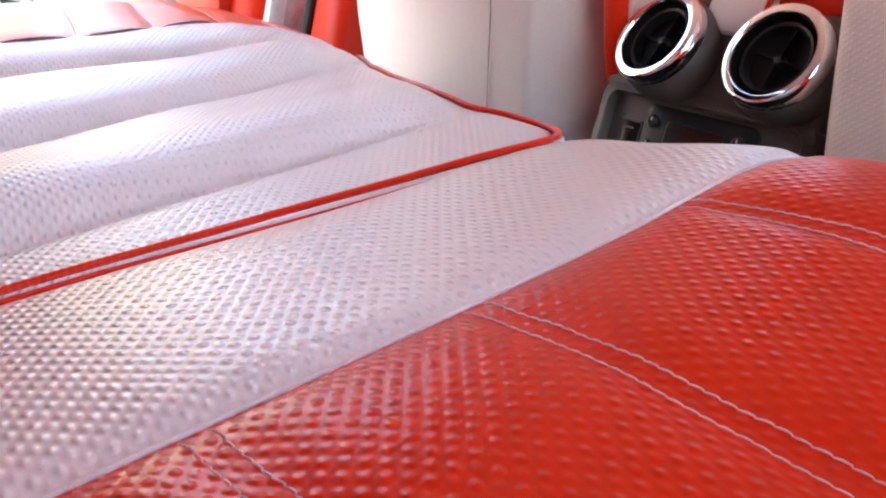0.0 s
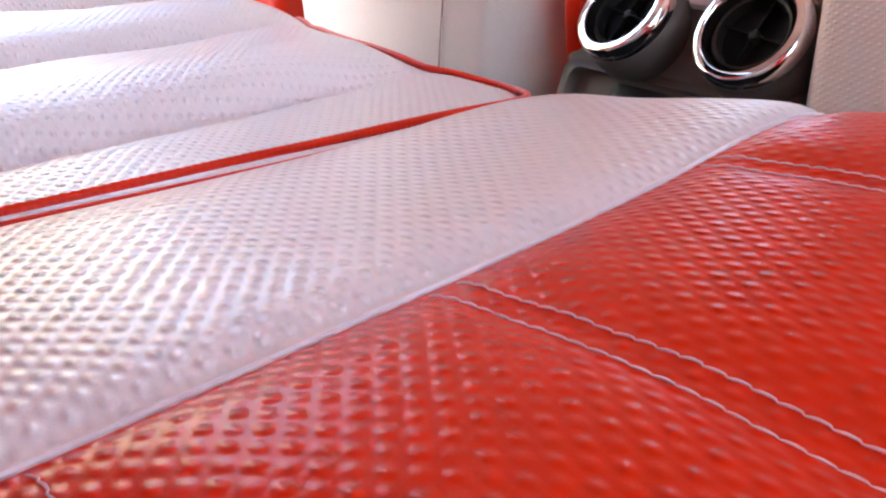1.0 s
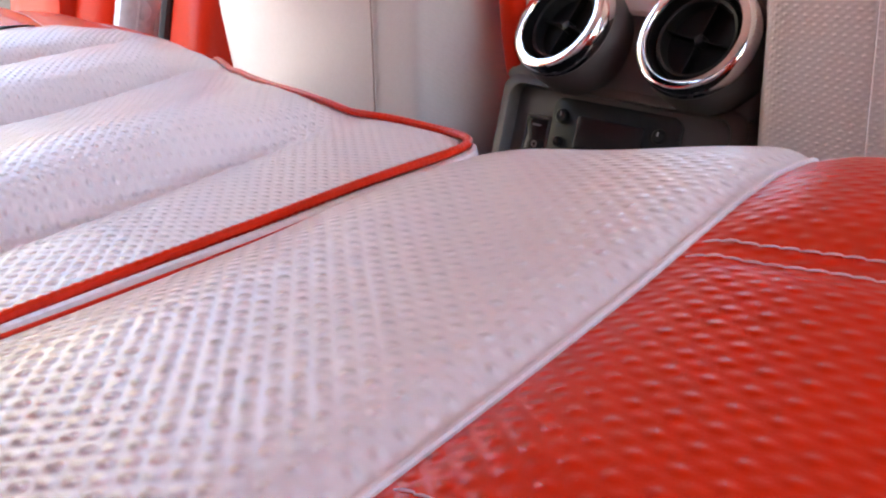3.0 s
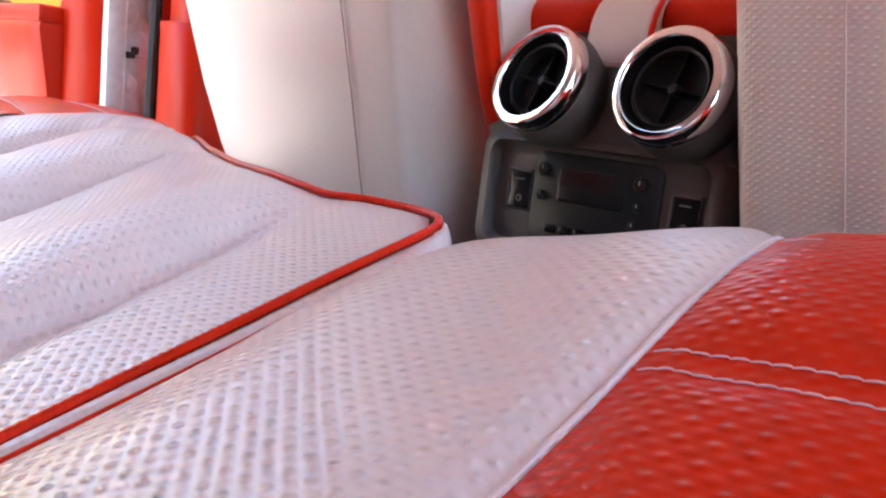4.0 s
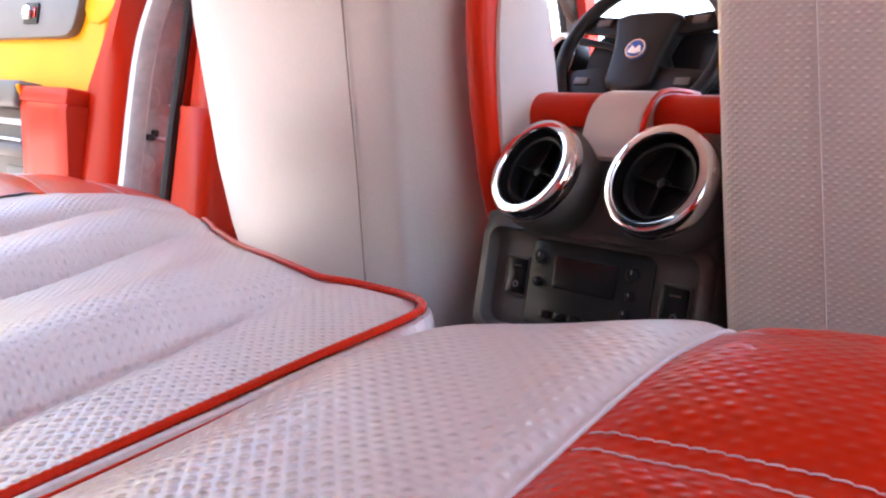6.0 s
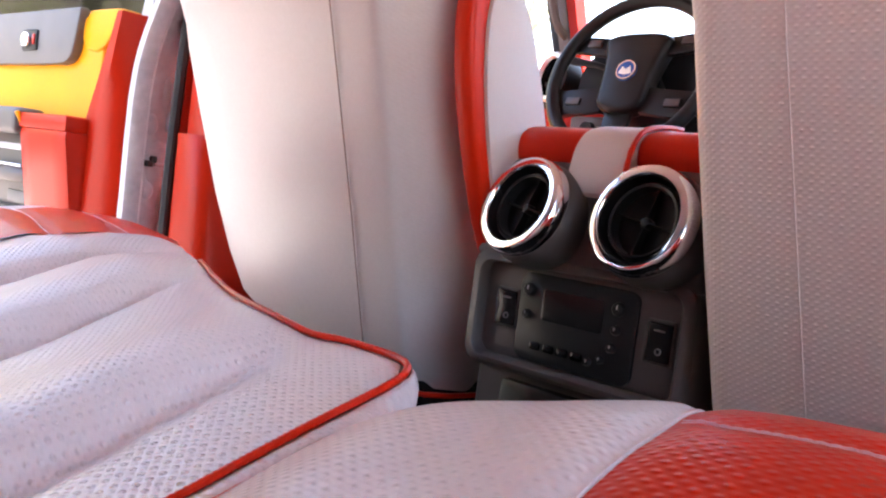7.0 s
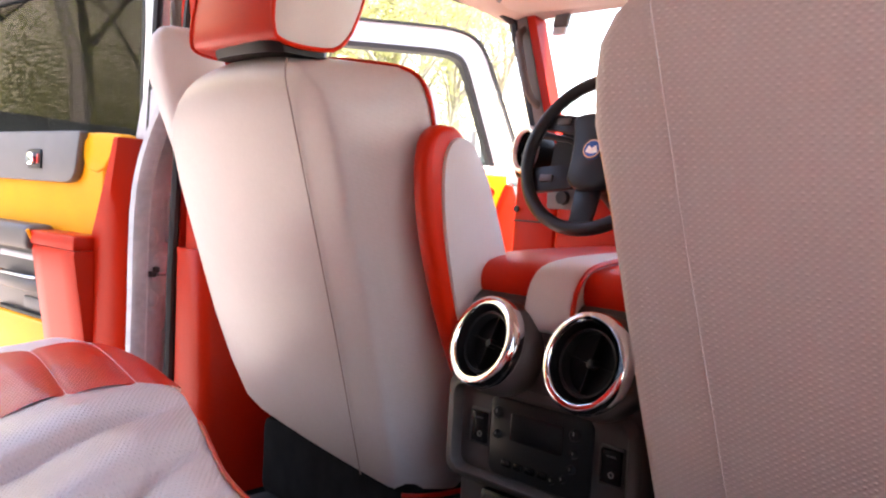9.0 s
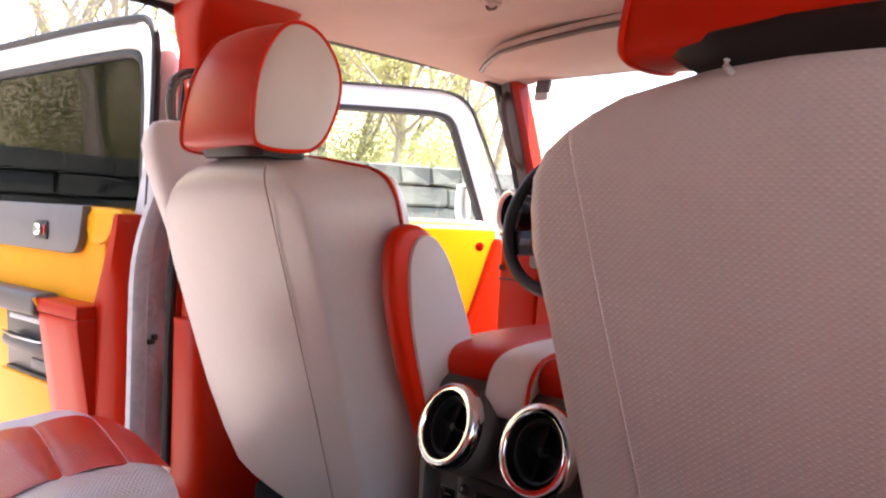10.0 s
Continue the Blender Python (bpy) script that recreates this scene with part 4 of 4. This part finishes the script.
for pts in ([(-0.06, 0.094), (-0.142, 0.104), (-0.166, 0.064), (-0.055, 0.048)], [(0.06, 0.094), (0.142, 0.104), (0.166, 0.064), (0.055, 0.048)], [(-0.045, -0.024), (-0.176, -0.036), (-0.150, -0.098), (-0.045, -0.085)], [(0.045, -0.024), (0.176, -0.036), (0.150, -0.098), (0.045, -0.085)], [(-0.032, -0.08), (-0.028, -0.180), (0.028, -0.180), (0.032, -0.08)]):
    part("spoke", prism(pts, -0.020, -0.006, "z", 0.004), black_plastic, wheel)
em = part("emblem", lathe([(0.0, 0.017), (0.020, 0.017), (0.024, 0.014), (0.024, 0.008)], pose(0, 0.002, 0), 32), emblem_blue, wheel, "round blue emblem")
part("emblem_ring", lathe([(0.0235, 0.0135), (0.0225, 0.0178), (0.0195, 0.0178), (0.0190, 0.0165)], pose(0, 0.002, 0), 32), chrome, em, "chrome ring")
part("emblem_bar", prism([(-0.015, -0.006), (-0.009, 0.010), (0.0, 0.002), (0.009, 0.010), (0.015, -0.006), (0.0, -0.010)], 0.016, 0.019, "z", 0.001), white_paint, em, "white plain emblem shape")
for sx, sy in ((-0.112, 0.072), (0.112, 0.072), (-0.118, -0.072), (0.118, -0.072)):
    part("button_pad", box(sx - 0.018, sx + 0.018, sy, sy + 0.018, -0.008, 0.000, 0.003), grey_plastic, wheel)
part("column", tube([(0, -0.01, -0.03), (0, -0.03, -0.13), (0, -0.05, -0.22)], [0.06, 0.05, 0.05], 20), black_plastic, wheel)
part("stalk", tube([(-0.03, 0.03, -0.06), (-0.12, 0.055, -0.05), (-0.19, 0.065, -0.045)], [0.006, 0.007, 0.010], 10), black_plastic, wheel)


# ---- open doors ----
LD = 1.02
door = thing("door_1", "open rear car door with orange and red inner trim and tinted window", "car door", pose(-1.470, 0.968, 0.0, 0, 0, 184), kind="structure")
# local: +x away from the hinge, -y outwards (away from the cabin's rear), z up
part("door_shell", prism([(0.0, 0.80), (0.0, 1.35), (-0.010, 1.40), (-0.030, 1.445), (-0.058, 1.49), (-0.085, 1.54), (-0.088, 1.575), (0.02, 1.575), (0.05, 1.47), (LD, 1.47), (LD, 0.80)], -0.115, -0.02, "y", 0.010, 2), silver_paint, door, "pale painted door shell with hinge recesses")
part("window_frame", tube([(p[0], -0.065, p[1]) for p in chaikin([(0.02, 1.44, 0), (0.015, 1.70, 0), (0.022, 1.82, 0), (0.065, 1.868, 0), (0.17, 1.882, 0), (LD, 1.885, 0)], 2, False)], 0.040, 10), white_paint, door, "white painted window frame")
part("glass_seal", tube([(p[0], -0.052, p[1]) for p in chaikin([(0.062, 1.46, 0), (0.060, 1.74, 0), (0.070, 1.805, 0), (0.105, 1.832, 0), (0.18, 1.840, 0), (LD, 1.842, 0)], 2, False)], 0.012, 8), rubber, door, "black glass seal")
part("frame_seal", tube([(p[0], -0.028, p[1]) for p in chaikin([(0.0, 1.46, 0), (-0.02, 1.81, 0), (0.0, 1.885, 0), (0.07, 1.908, 0), (LD, 1.912, 0)], 2, False)], 0.010, 8), rubber, door)
pane = part("pane", box(0.06, LD, -0.066, -0.061, 1.45, 1.84), tint_glass, door, "dark tinted glass")
pane.visible_shadow = False
# trim, front face towards +y
part("trim_panel", box(0.11, LD, -0.021, 0.012, 0.84, 1.478, 0.010, 3), orange_paint, door, "orange painted trim panel")
border = [(0.022, -0.010), (0.030, 0.004), (0.068, 0.031), (0.120, 0.033), (0.138, 0.014), (0.138, -0.02), (0.022, -0.022)]
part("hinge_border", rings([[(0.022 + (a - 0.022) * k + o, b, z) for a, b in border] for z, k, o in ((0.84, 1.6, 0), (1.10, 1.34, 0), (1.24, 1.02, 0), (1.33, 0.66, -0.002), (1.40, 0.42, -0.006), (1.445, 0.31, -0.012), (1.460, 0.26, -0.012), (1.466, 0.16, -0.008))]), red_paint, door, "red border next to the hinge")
part("shell_lip", rings([chaikin([(-0.004 + o, -0.03, z), (-0.004 + o, 0.006, z), (0.026 + o, 0.010, z), (0.030 + o, -0.03, z)], 1) for z, o in ((0.80, -0.012), (1.13, -0.012), (1.22, -0.010), (1.31, -0.011), (1.36, -0.017), (1.395, -0.026), (1.43, -0.040), (1.48, -0.066), (1.514, -0.091), (1.548, -0.115), (1.585, -0.124), (1.62, -0.126))]), silver_paint, door, "pale painted lip along the hinge edge")
part("window_ledge", prism([(0.178, 1.480), (LD, 1.480), (LD, 1.366), (0.250, 1.366), (0.226, 1.369), (0.209, 1.377), (0.199, 1.390), (0.194, 1.405)], 0.010, 0.033, "y", 0.005, 2), mid_plastic, door, "grey padded ledge")
part("trim_cap", prism(chaikin([(0.020, 1.452), (0.028, 1.470), (0.060, 1.476), (0.19, 1.476), (0.19, 1.40), (0.112, 1.39), (0.060, 1.44)], 1), -0.018, 0.018, "y", 0.005, 3), orange_paint, door, "orange top edge of the trim")
knob = part("lock_plate", box(0.348, 0.412, 0.033, 0.038, 1.394, 1.438, 0.004), black_plastic, door, "black lock plate")
part("lock_lever", prism([(p[0], p[1]) for p in chaikin([(0.366, 1.402), (0.404, 1.402), (0.401, 1.430), (0.374, 1.433)], 1)], 0.037, 0.048, "y", 0.003), chrome, knob)
part("lock_mark", box(0.353, 0.362, 0.037, 0.0415, 1.406, 1.428, 0.001), red_dot, knob, "red lock mark")
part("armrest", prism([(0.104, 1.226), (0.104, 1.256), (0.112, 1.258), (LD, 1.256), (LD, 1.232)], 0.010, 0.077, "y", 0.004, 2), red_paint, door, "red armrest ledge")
part("armrest_cover", box(0.300, LD, 0.020, 0.088, 1.212, 1.268, 0.014, 3), grey_plastic, door, "dark grey padded armrest cover")
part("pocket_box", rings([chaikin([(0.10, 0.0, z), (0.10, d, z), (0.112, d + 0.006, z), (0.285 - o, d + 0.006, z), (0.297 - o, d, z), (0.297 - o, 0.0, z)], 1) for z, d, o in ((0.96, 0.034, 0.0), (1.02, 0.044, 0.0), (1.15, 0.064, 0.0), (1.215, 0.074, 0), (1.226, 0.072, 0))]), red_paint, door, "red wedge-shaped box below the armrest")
grip = part("door_pull_recess", prism([(0.300, 1.214), (0.62, 1.214), (0.60, 1.052), (0.272, 1.038)], 0.012, 0.020, "y", 0.004), grey_plastic, door, "dark grey recess of the door handle")
part("recess_rim", tube([(0.300, 0.084, 1.258), (0.299, 0.060, 1.215), (0.270, 0.032, 1.042), (0.60, 0.03, 1.042)], 0.0045, 8), orange_paint, door, "orange painted rim of the recess")
part("handle", rings([chaikin([(a, d0, 1.112), (a, d0 + 0.022, 1.108), (a, d0 + 0.030, 1.128), (a, d0 + 0.020, 1.146), (a, d0, 1.146)], 2) for a, d0 in ((0.325, 0.020), (0.345, 0.032), (0.47, 0.036), (0.56, 0.024))]), grey_plastic, grip, "dark grey door handle")
part("handle_trim", tube([(0.330, 0.052, 1.146), (0.345, 0.062, 1.147), (0.47, 0.066, 1.147), (0.56, 0.050, 1.147)], 0.003, 6), steel, grip, "bright edge of the handle")
# a black block gives the slot its shade; nothing is cut out
part("handle_pocket", box(0.302, 0.335, 0.018, 0.024, 1.106, 1.152, 0.004), black_plastic, grip, "black block drawn as the dark slot behind the handle")
part("handle_bezel", box(0.315, 0.58, 0.018, 0.027, 1.178, 1.192, 0.002), silver_paint, grip)
part("latch_cover", box(0.36, 0.45, 0.018, 0.025, 1.062, 1.090, 0.003), mid_plastic, grip, "grey square latch cover")
# small black block painted in as the shade of a slot
part("recess_slot", box(0.300, 0.312, 0.018, 0.023, 1.072, 1.084, 0.002), black_plastic, grip)
part("recess_sill", box(0.284, 0.58, 0.018, 0.032, 1.046, 1.056, 0.003), black_plastic, grip, "black lower rim of the recess")
# hinge edge: check strap, recesses, wiring boot
part("check_plate", lathe([(0.0, 0.004), (0.026, 0.004), (0.032, 0.0)], pose(-0.002, -0.06, 1.185, 0, -90, 0) @ Matrix.Diagonal((1.5, 0.8, 1, 1)), 24), silver_paint, door)
part("check_strap", join(box(-0.014, 0.0, -0.046, -0.030, 1.180, 1.192, 0.003), box(-0.012, 0.0, -0.054, -0.040, 1.188, 1.202, 0.003)), rubber, door, "black door check")
part("check_arm", tube([(-0.008, -0.050, 1.186), (-0.009, -0.085, 1.185), (-0.006, -0.116, 1.186)], 0.0038, 8), steel, door, "bright steel check pin")
for bz, by, rz in ((1.325, -0.072, 0.046), (1.262, -0.040, 0.022), (1.105, -0.082, 0.040), (1.135, -0.045, 0.020), (0.985, -0.080, 0.036)):
    part("pressed_boss", lathe([(0.0, 0.005), (0.010, 0.005), (0.014, 0.002), (0.016, 0.0)], pose(0.0, by, bz, 0, -90, 0) @ Matrix.Diagonal((rz / 0.016, 0.9, 1, 1)), 20), silver_paint, door)
for z in (1.30, 1.02):
    part("hinge", box(-0.012, 0.004, -0.105, -0.07, z - 0.05, z + 0.05, 0.006), silver_paint, door)
part("edge_flange", tube([(0.004, -0.014, 0.80), (0.0, -0.014, 1.2), (-0.006, -0.014, 1.36), (-0.036, -0.016, 1.44), (-0.072, -0.02, 1.51), (-0.10, -0.03, 1.56)], 0.012, 8), silver_paint, door)
# black block that stands for the shade inside the edge slot
part("edge_slot", box(-0.052, -0.010, -0.088, -0.062, 1.440, 1.485, 0.003), rubber, door)

door2 = thing("door_2", "open front car door with orange inner trim and white window frame", "car door", pose(-1.45, 2.09, 0.0, 0, 0, -90 - 34), kind="structure")
# local: +x away from the hinge, -y is the inner side
def band(line, half, y0, y1):
    """A flat strip along a line in the door's plane."""
    pts = [Vector((p[0], p[1])) for p in line]
    loops = []
    for k, p in enumerate(pts):
        d = (pts[min(k + 1, len(pts) - 1)] - pts[max(k - 1, 0)]).normalized()
        n = Vector((-d.y, d.x)) * half
        loops.append([(p.x - n.x, y0, p.y - n.y), (p.x + n.x, y0, p.y + n.y), (p.x + n.x * 0.92, y1, p.y + n.y * 0.92), (p.x - n.x * 0.92, y1, p.y - n.y * 0.92)])
    return rings(loops)


part("door_shell", box(-0.05, 1.05, -0.11, -0.02, 0.80, 1.472, 0.010), white_paint, door2)
fr = [(p[0], p[1]) for p in chaikin([(-0.045, 1.44, 0), (0.052, 1.74, 0), (0.085, 1.82, 0), (0.14, 1.848, 0), (0.27, 1.85, 0), (1.05, 1.845, 0)], 2, False)]
part("window_frame", band(fr, 0.033, -0.085, -0.030), white_paint, door2, "white painted window frame")
part("window_post", box(1.00, 1.05, -0.085, -0.030, 1.46, 1.83, 0.006), white_paint, door2)
inner = [(p[0], p[1]) for p in chaikin([(0.002, 1.47, 0), (0.098, 1.75, 0), (0.122, 1.795, 0), (0.165, 1.811, 0), (0.27, 1.812, 0), (1.01, 1.808, 0)], 2, False)]
part("glass_seal", band(inner, 0.008, -0.075, -0.026), rubber, door2, "black glass seal")
outer = [(p[0], p[1]) for p in chaikin([(-0.085, 1.50, 0), (0.018, 1.76, 0), (0.06, 1.85, 0), (0.13, 1.882, 0), (0.27, 1.884, 0), (1.05, 1.88, 0)], 2, False)]
part("frame_seal", band(outer, 0.0035, -0.05, -0.022), rubber, door2, "thin black frame seal")
pane = part("pane", prism([(0.0, 1.46), (0.095, 1.75), (0.14, 1.81), (0.27, 1.815), (1.0, 1.81), (1.0, 1.46)], -0.062, -0.058, "y"), clear_glass, door2)
pane.visible_shadow = False
part("belt_seal", box(0.0, 1.02, -0.045, -0.016, 1.466, 1.480, 0.004), white_paint, door2)
part("trim_panel", box(-0.035, 1.03, -0.022, 0.010, 0.84, 1.456, 0.008, 3), orange_paint, door2, "orange painted trim panel")
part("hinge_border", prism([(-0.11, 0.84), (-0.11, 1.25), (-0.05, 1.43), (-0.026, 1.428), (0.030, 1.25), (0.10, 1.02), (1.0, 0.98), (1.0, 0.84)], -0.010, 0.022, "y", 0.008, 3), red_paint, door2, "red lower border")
part("warning_lens", lathe([(0.0, 0.006), (0.012, 0.005), (0.014, 0.0)], pose(0.018, 0.010, 1.401, -90, 0, 0), 28), red_dot, door2, "round red lens")
part("door_mirror", prism([(p[0], p[1]) for p in chaikin([(0.02, 1.475), (0.03, 1.58), (0.045, 1.605), (0.06, 1.59), (0.062, 1.475)], 2)], -0.20, -0.10, "y", 0.012, 3), white_paint, door2, "white door mirror")


# ---- outside ----
tagged(part("ground", box(-120, 120, -120, 160, -0.4, 0.0), asphalt), "pale concrete drive round the car", "ground", kind="structure")


def hill(x, y):
    """How far the wooded slope rises; a dip opens to the sky between the trees."""
    g = abs(y / (0.2 - x) - 0.41) / 0.12
    return 0.011 * max(0, -13 - x) ** 2 * min(1, max(0, g - 0.6) / 0.6)


def bank_height(x, y):
    c, n = math.cos(radians(9)), math.sin(radians(9))
    return 1.45 + 0.05 * (-10.6 - x) + hill(-10.7 + c * (x + 10.7) + n * (y - 4), 4 - n * (x + 10.7) + c * (y - 4))


bank = sheet(lambda x, y: (x, y, bank_height(x, y) + 0.25 * noise.noise((x * 0.3, y * 0.3, 0))), span(-44, -10.7, 32), span(-40, 40, 64))
WALL_LINE = pose(-10.7, 4.0, 0.2, 0.4, 0, -9) @ Matrix.Translation((10.7, -4.0, 0))
tagged(part("bank", bank, earth, at=WALL_LINE), "rough grassy bank above the stone wall", "ground", kind="structure")

retain = thing("stone_wall", "grey rough stone retaining wall below the trees", "wall", WALL_LINE, kind="structure")
part("wall_core", box(-11.2, -10.62, -26, 14, -0.6, 2.02), mortar, retain)


def block_mesh(w, h, seed):
    rnd = random.Random(seed)
    bm = box(-w / 2, w / 2, 0, 0.30, 0, h, 0.03, 1)
    for v in bm.verts:
        v.co += Vector((rnd.uniform(-0.015, 0.015), rnd.uniform(-0.03, 0.02), rnd.uniform(-0.012, 0.012)))
    return mesh_of("block", bm, stone, False)


kinds = [(w, h, block_mesh(w - 0.03, h - 0.025, i)) for i, (w, h) in enumerate(((0.5, 0.345), (0.75, 0.345), (0.95, 0.345), (0.62, 0.345), (1.15, 0.345)))]
rnd = random.Random(5)
for row in range(-1, 6):
    y = -6.0 - rnd.random()
    while y < 14:
        w, h, me = rnd.choice(kinds)
        b = new("stone_block", me)
        b.parent = retain
        b.matrix_basis = pose(-10.72 + rnd.uniform(0, 0.06), y + w / 2, row * 0.345 + 0.01, 0, 0, 90 + 180)
        y += w


def tree(x, y, z, height, spread, seed, leaves):
    r = random.Random(seed)
    t = thing("tree", "spring tree with thin limbs and sparse yellow-green leaves", "tree", pose(x, y, z), "trees behind the wall")
    limbs, tips = [], []

    def grow(p, d, length, rad, level):
        pts, rs = [p], [rad]
        for i in range(4):
            d = (d + Vector((r.uniform(-0.25, 0.25), r.uniform(-0.25, 0.25), r.uniform(-0.05, 0.18)))).normalized()
            p = p + d * length / 4
            pts.append(p)
            rs.append(rad * (1 - 0.16 * (i + 1)))
            if level >= 1:
                tips.append(p)
        limbs.append(tube(pts, rs, 6 if level < 2 else 4))
        if level < 3:
            for _ in range(4 if level < 1 else 3):
                q = pts[r.randint(2, 4)]
                grow(q, (d + Vector((r.uniform(-1, 1), r.uniform(-1, 1), r.uniform(0.0, 0.7)))).normalized(), length * r.uniform(0.55, 0.75), rad * 0.5, level + 1)

    grow(Vector((0, 0, -0.2)), Vector((r.uniform(-0.1, 0.1), r.uniform(-0.1, 0.1), 1)), height * 0.45, height * 0.018, 0)
    part("trunk", join(*limbs), bark, t)
    vs, fs = [], []
    for _ in range(leaves):
        c = r.choice(tips) + Vector((r.gauss(0, 0.28), r.gauss(0, 0.28), r.gauss(0, 0.24))) * spread
        a = Vector((r.uniform(-1, 1), r.uniform(-1, 1), r.uniform(-1, 1))).normalized()
        b = a.orthogonal().normalized()
        s = r.uniform(0.022, 0.05)
        k = len(vs)
        vs += [c - a * s, c + b * s * 0.55, c + a * s, c - b * s * 0.55]
        fs.append((k, k + 1, k + 2, k + 3))
    me = bpy.data.meshes.new("crown")
    me.from_pydata([tuple(v) for v in vs], [], fs)
    me.materials.append(leaf)
    c = new("crown", me)
    c.parent = t
    return t


rnd = random.Random(11)
# trees below about y 1 are unseen, kept to darken light and reflections
for i in range(26):
    y = -14 + i * 1.75 + rnd.uniform(-0.6, 0.6)
    x = -13.0 - rnd.uniform(0, 7)
    if y > 2.0 + (-1.3 - x) * 1.15:
        continue
    tree(x, y, 1.35 + 0.05 * (-10.6 - x) + hill(x, y), rnd.uniform(8.5, 13.0), rnd.uniform(1.2, 1.9), 40 + i, 2000 if 0.22 < y / (0.2 - x) < 0.54 else 9000)
for i in range(9):
    x, y = -11.6 - 4.0 * rnd.random(), 5.0 + i * 1.1
    y = min(y, 1.0 + (-1.3 - x) * 1.12)
    tree(x, y, 1.5, rnd.uniform(5, 7), 1.1, 140 + i, 900 if 0.3 < y / (0.2 - x) < 0.52 else 5500)

# garden things leaning on the stone wall
for x, y, dy, z0, z1, rad, m, words in ((-10.33, 4.20, 0.09, 0.0, 2.22, 0.020, steel, "pale metal garden pole leaning on the stone wall"), (-10.33, 4.40, -0.08, 0.0, 2.25, 0.030, rubber, "black garden pole leaning on the stone wall")):
    pole = thing("garden_pole", words, "pole", pose(x, y, 0.0), "garden poles")
    part("shaft", tube([(0.25, -dy * 1.2, z0 + 0.02), (0.12, -dy * 0.3, 1.1), (0.0, dy, z1)], rad, 8), m, pole)
    part("grip", tube([(0.004, dy * 0.96, z1 - 0.14), (0.0, dy, z1 + 0.01)], rad * 1.35, 8), rubber, pole)
for k in range(4):
    plank = thing("plank", "dark weathered plank leaning on the stone wall", "plank", pose(-10.20, 4.56 + 0.105 * k, 0.0, 0, 0, -9), "planks at the wall")
    part("board", rings([[(x, -0.045 + o, z), (x, 0.045 + o, z), (x + 0.025, 0.045 + o, z), (x + 0.025, -0.045 + o, z)] for z, x, o in ((0.0, 0.22, -0.16), (0.7, 0.15, -0.09), (1.4, 0.06, -0.02), (1.70 + 0.03 * (k % 3), 0.0, 0.03))]), mortar if k % 2 else bark, plank)

# undergrowth: leafy shrubs that fill the bank between the trunks
r = random.Random(77)
vs, fs = [], []
# shrubs at low y are unseen too, there to darken the glass's reflection
heads = [(-13.3 - r.random() * 6.5, -16 + 50 * r.random(), r.uniform(0.6, 1.5)) for _ in range(420)]
for hx, hy, hr in heads:
    if hy > 2.0 + (-1.3 - hx) * 1.10:
        continue
    base_z = 1.35 + 0.05 * (-10.6 - hx) + hill(hx, hy)
    top = hr * r.uniform(0.8, 2.4) * (0.3 if 0.345 < hy / (0.2 - hx) < 0.47 else 1.25)
    for _ in range(320):
        c = Vector((hx + r.gauss(0, 0.42) * hr, hy + r.gauss(0, 0.42) * hr, base_z + top * r.random() ** 0.8 + r.gauss(0, 0.1)))
        a = Vector((r.uniform(-1, 1), r.uniform(-1, 1), r.uniform(-1, 1))).normalized()
        b = a.orthogonal().normalized()
        q = r.uniform(0.025, 0.055)
        k = len(vs)
        vs += [c - a * q, c + b * q * 0.6, c + a * q, c - b * q * 0.6]
        fs.append((k, k + 1, k + 2, k + 3))
me = bpy.data.meshes.new("shrubs")
me.from_pydata([tuple(v) for v in vs], [], fs)
me.materials.append(leaf)
tagged(new("shrubs", me), "yellow-green spring undergrowth on the bank", "shrubs", kind="stuff")
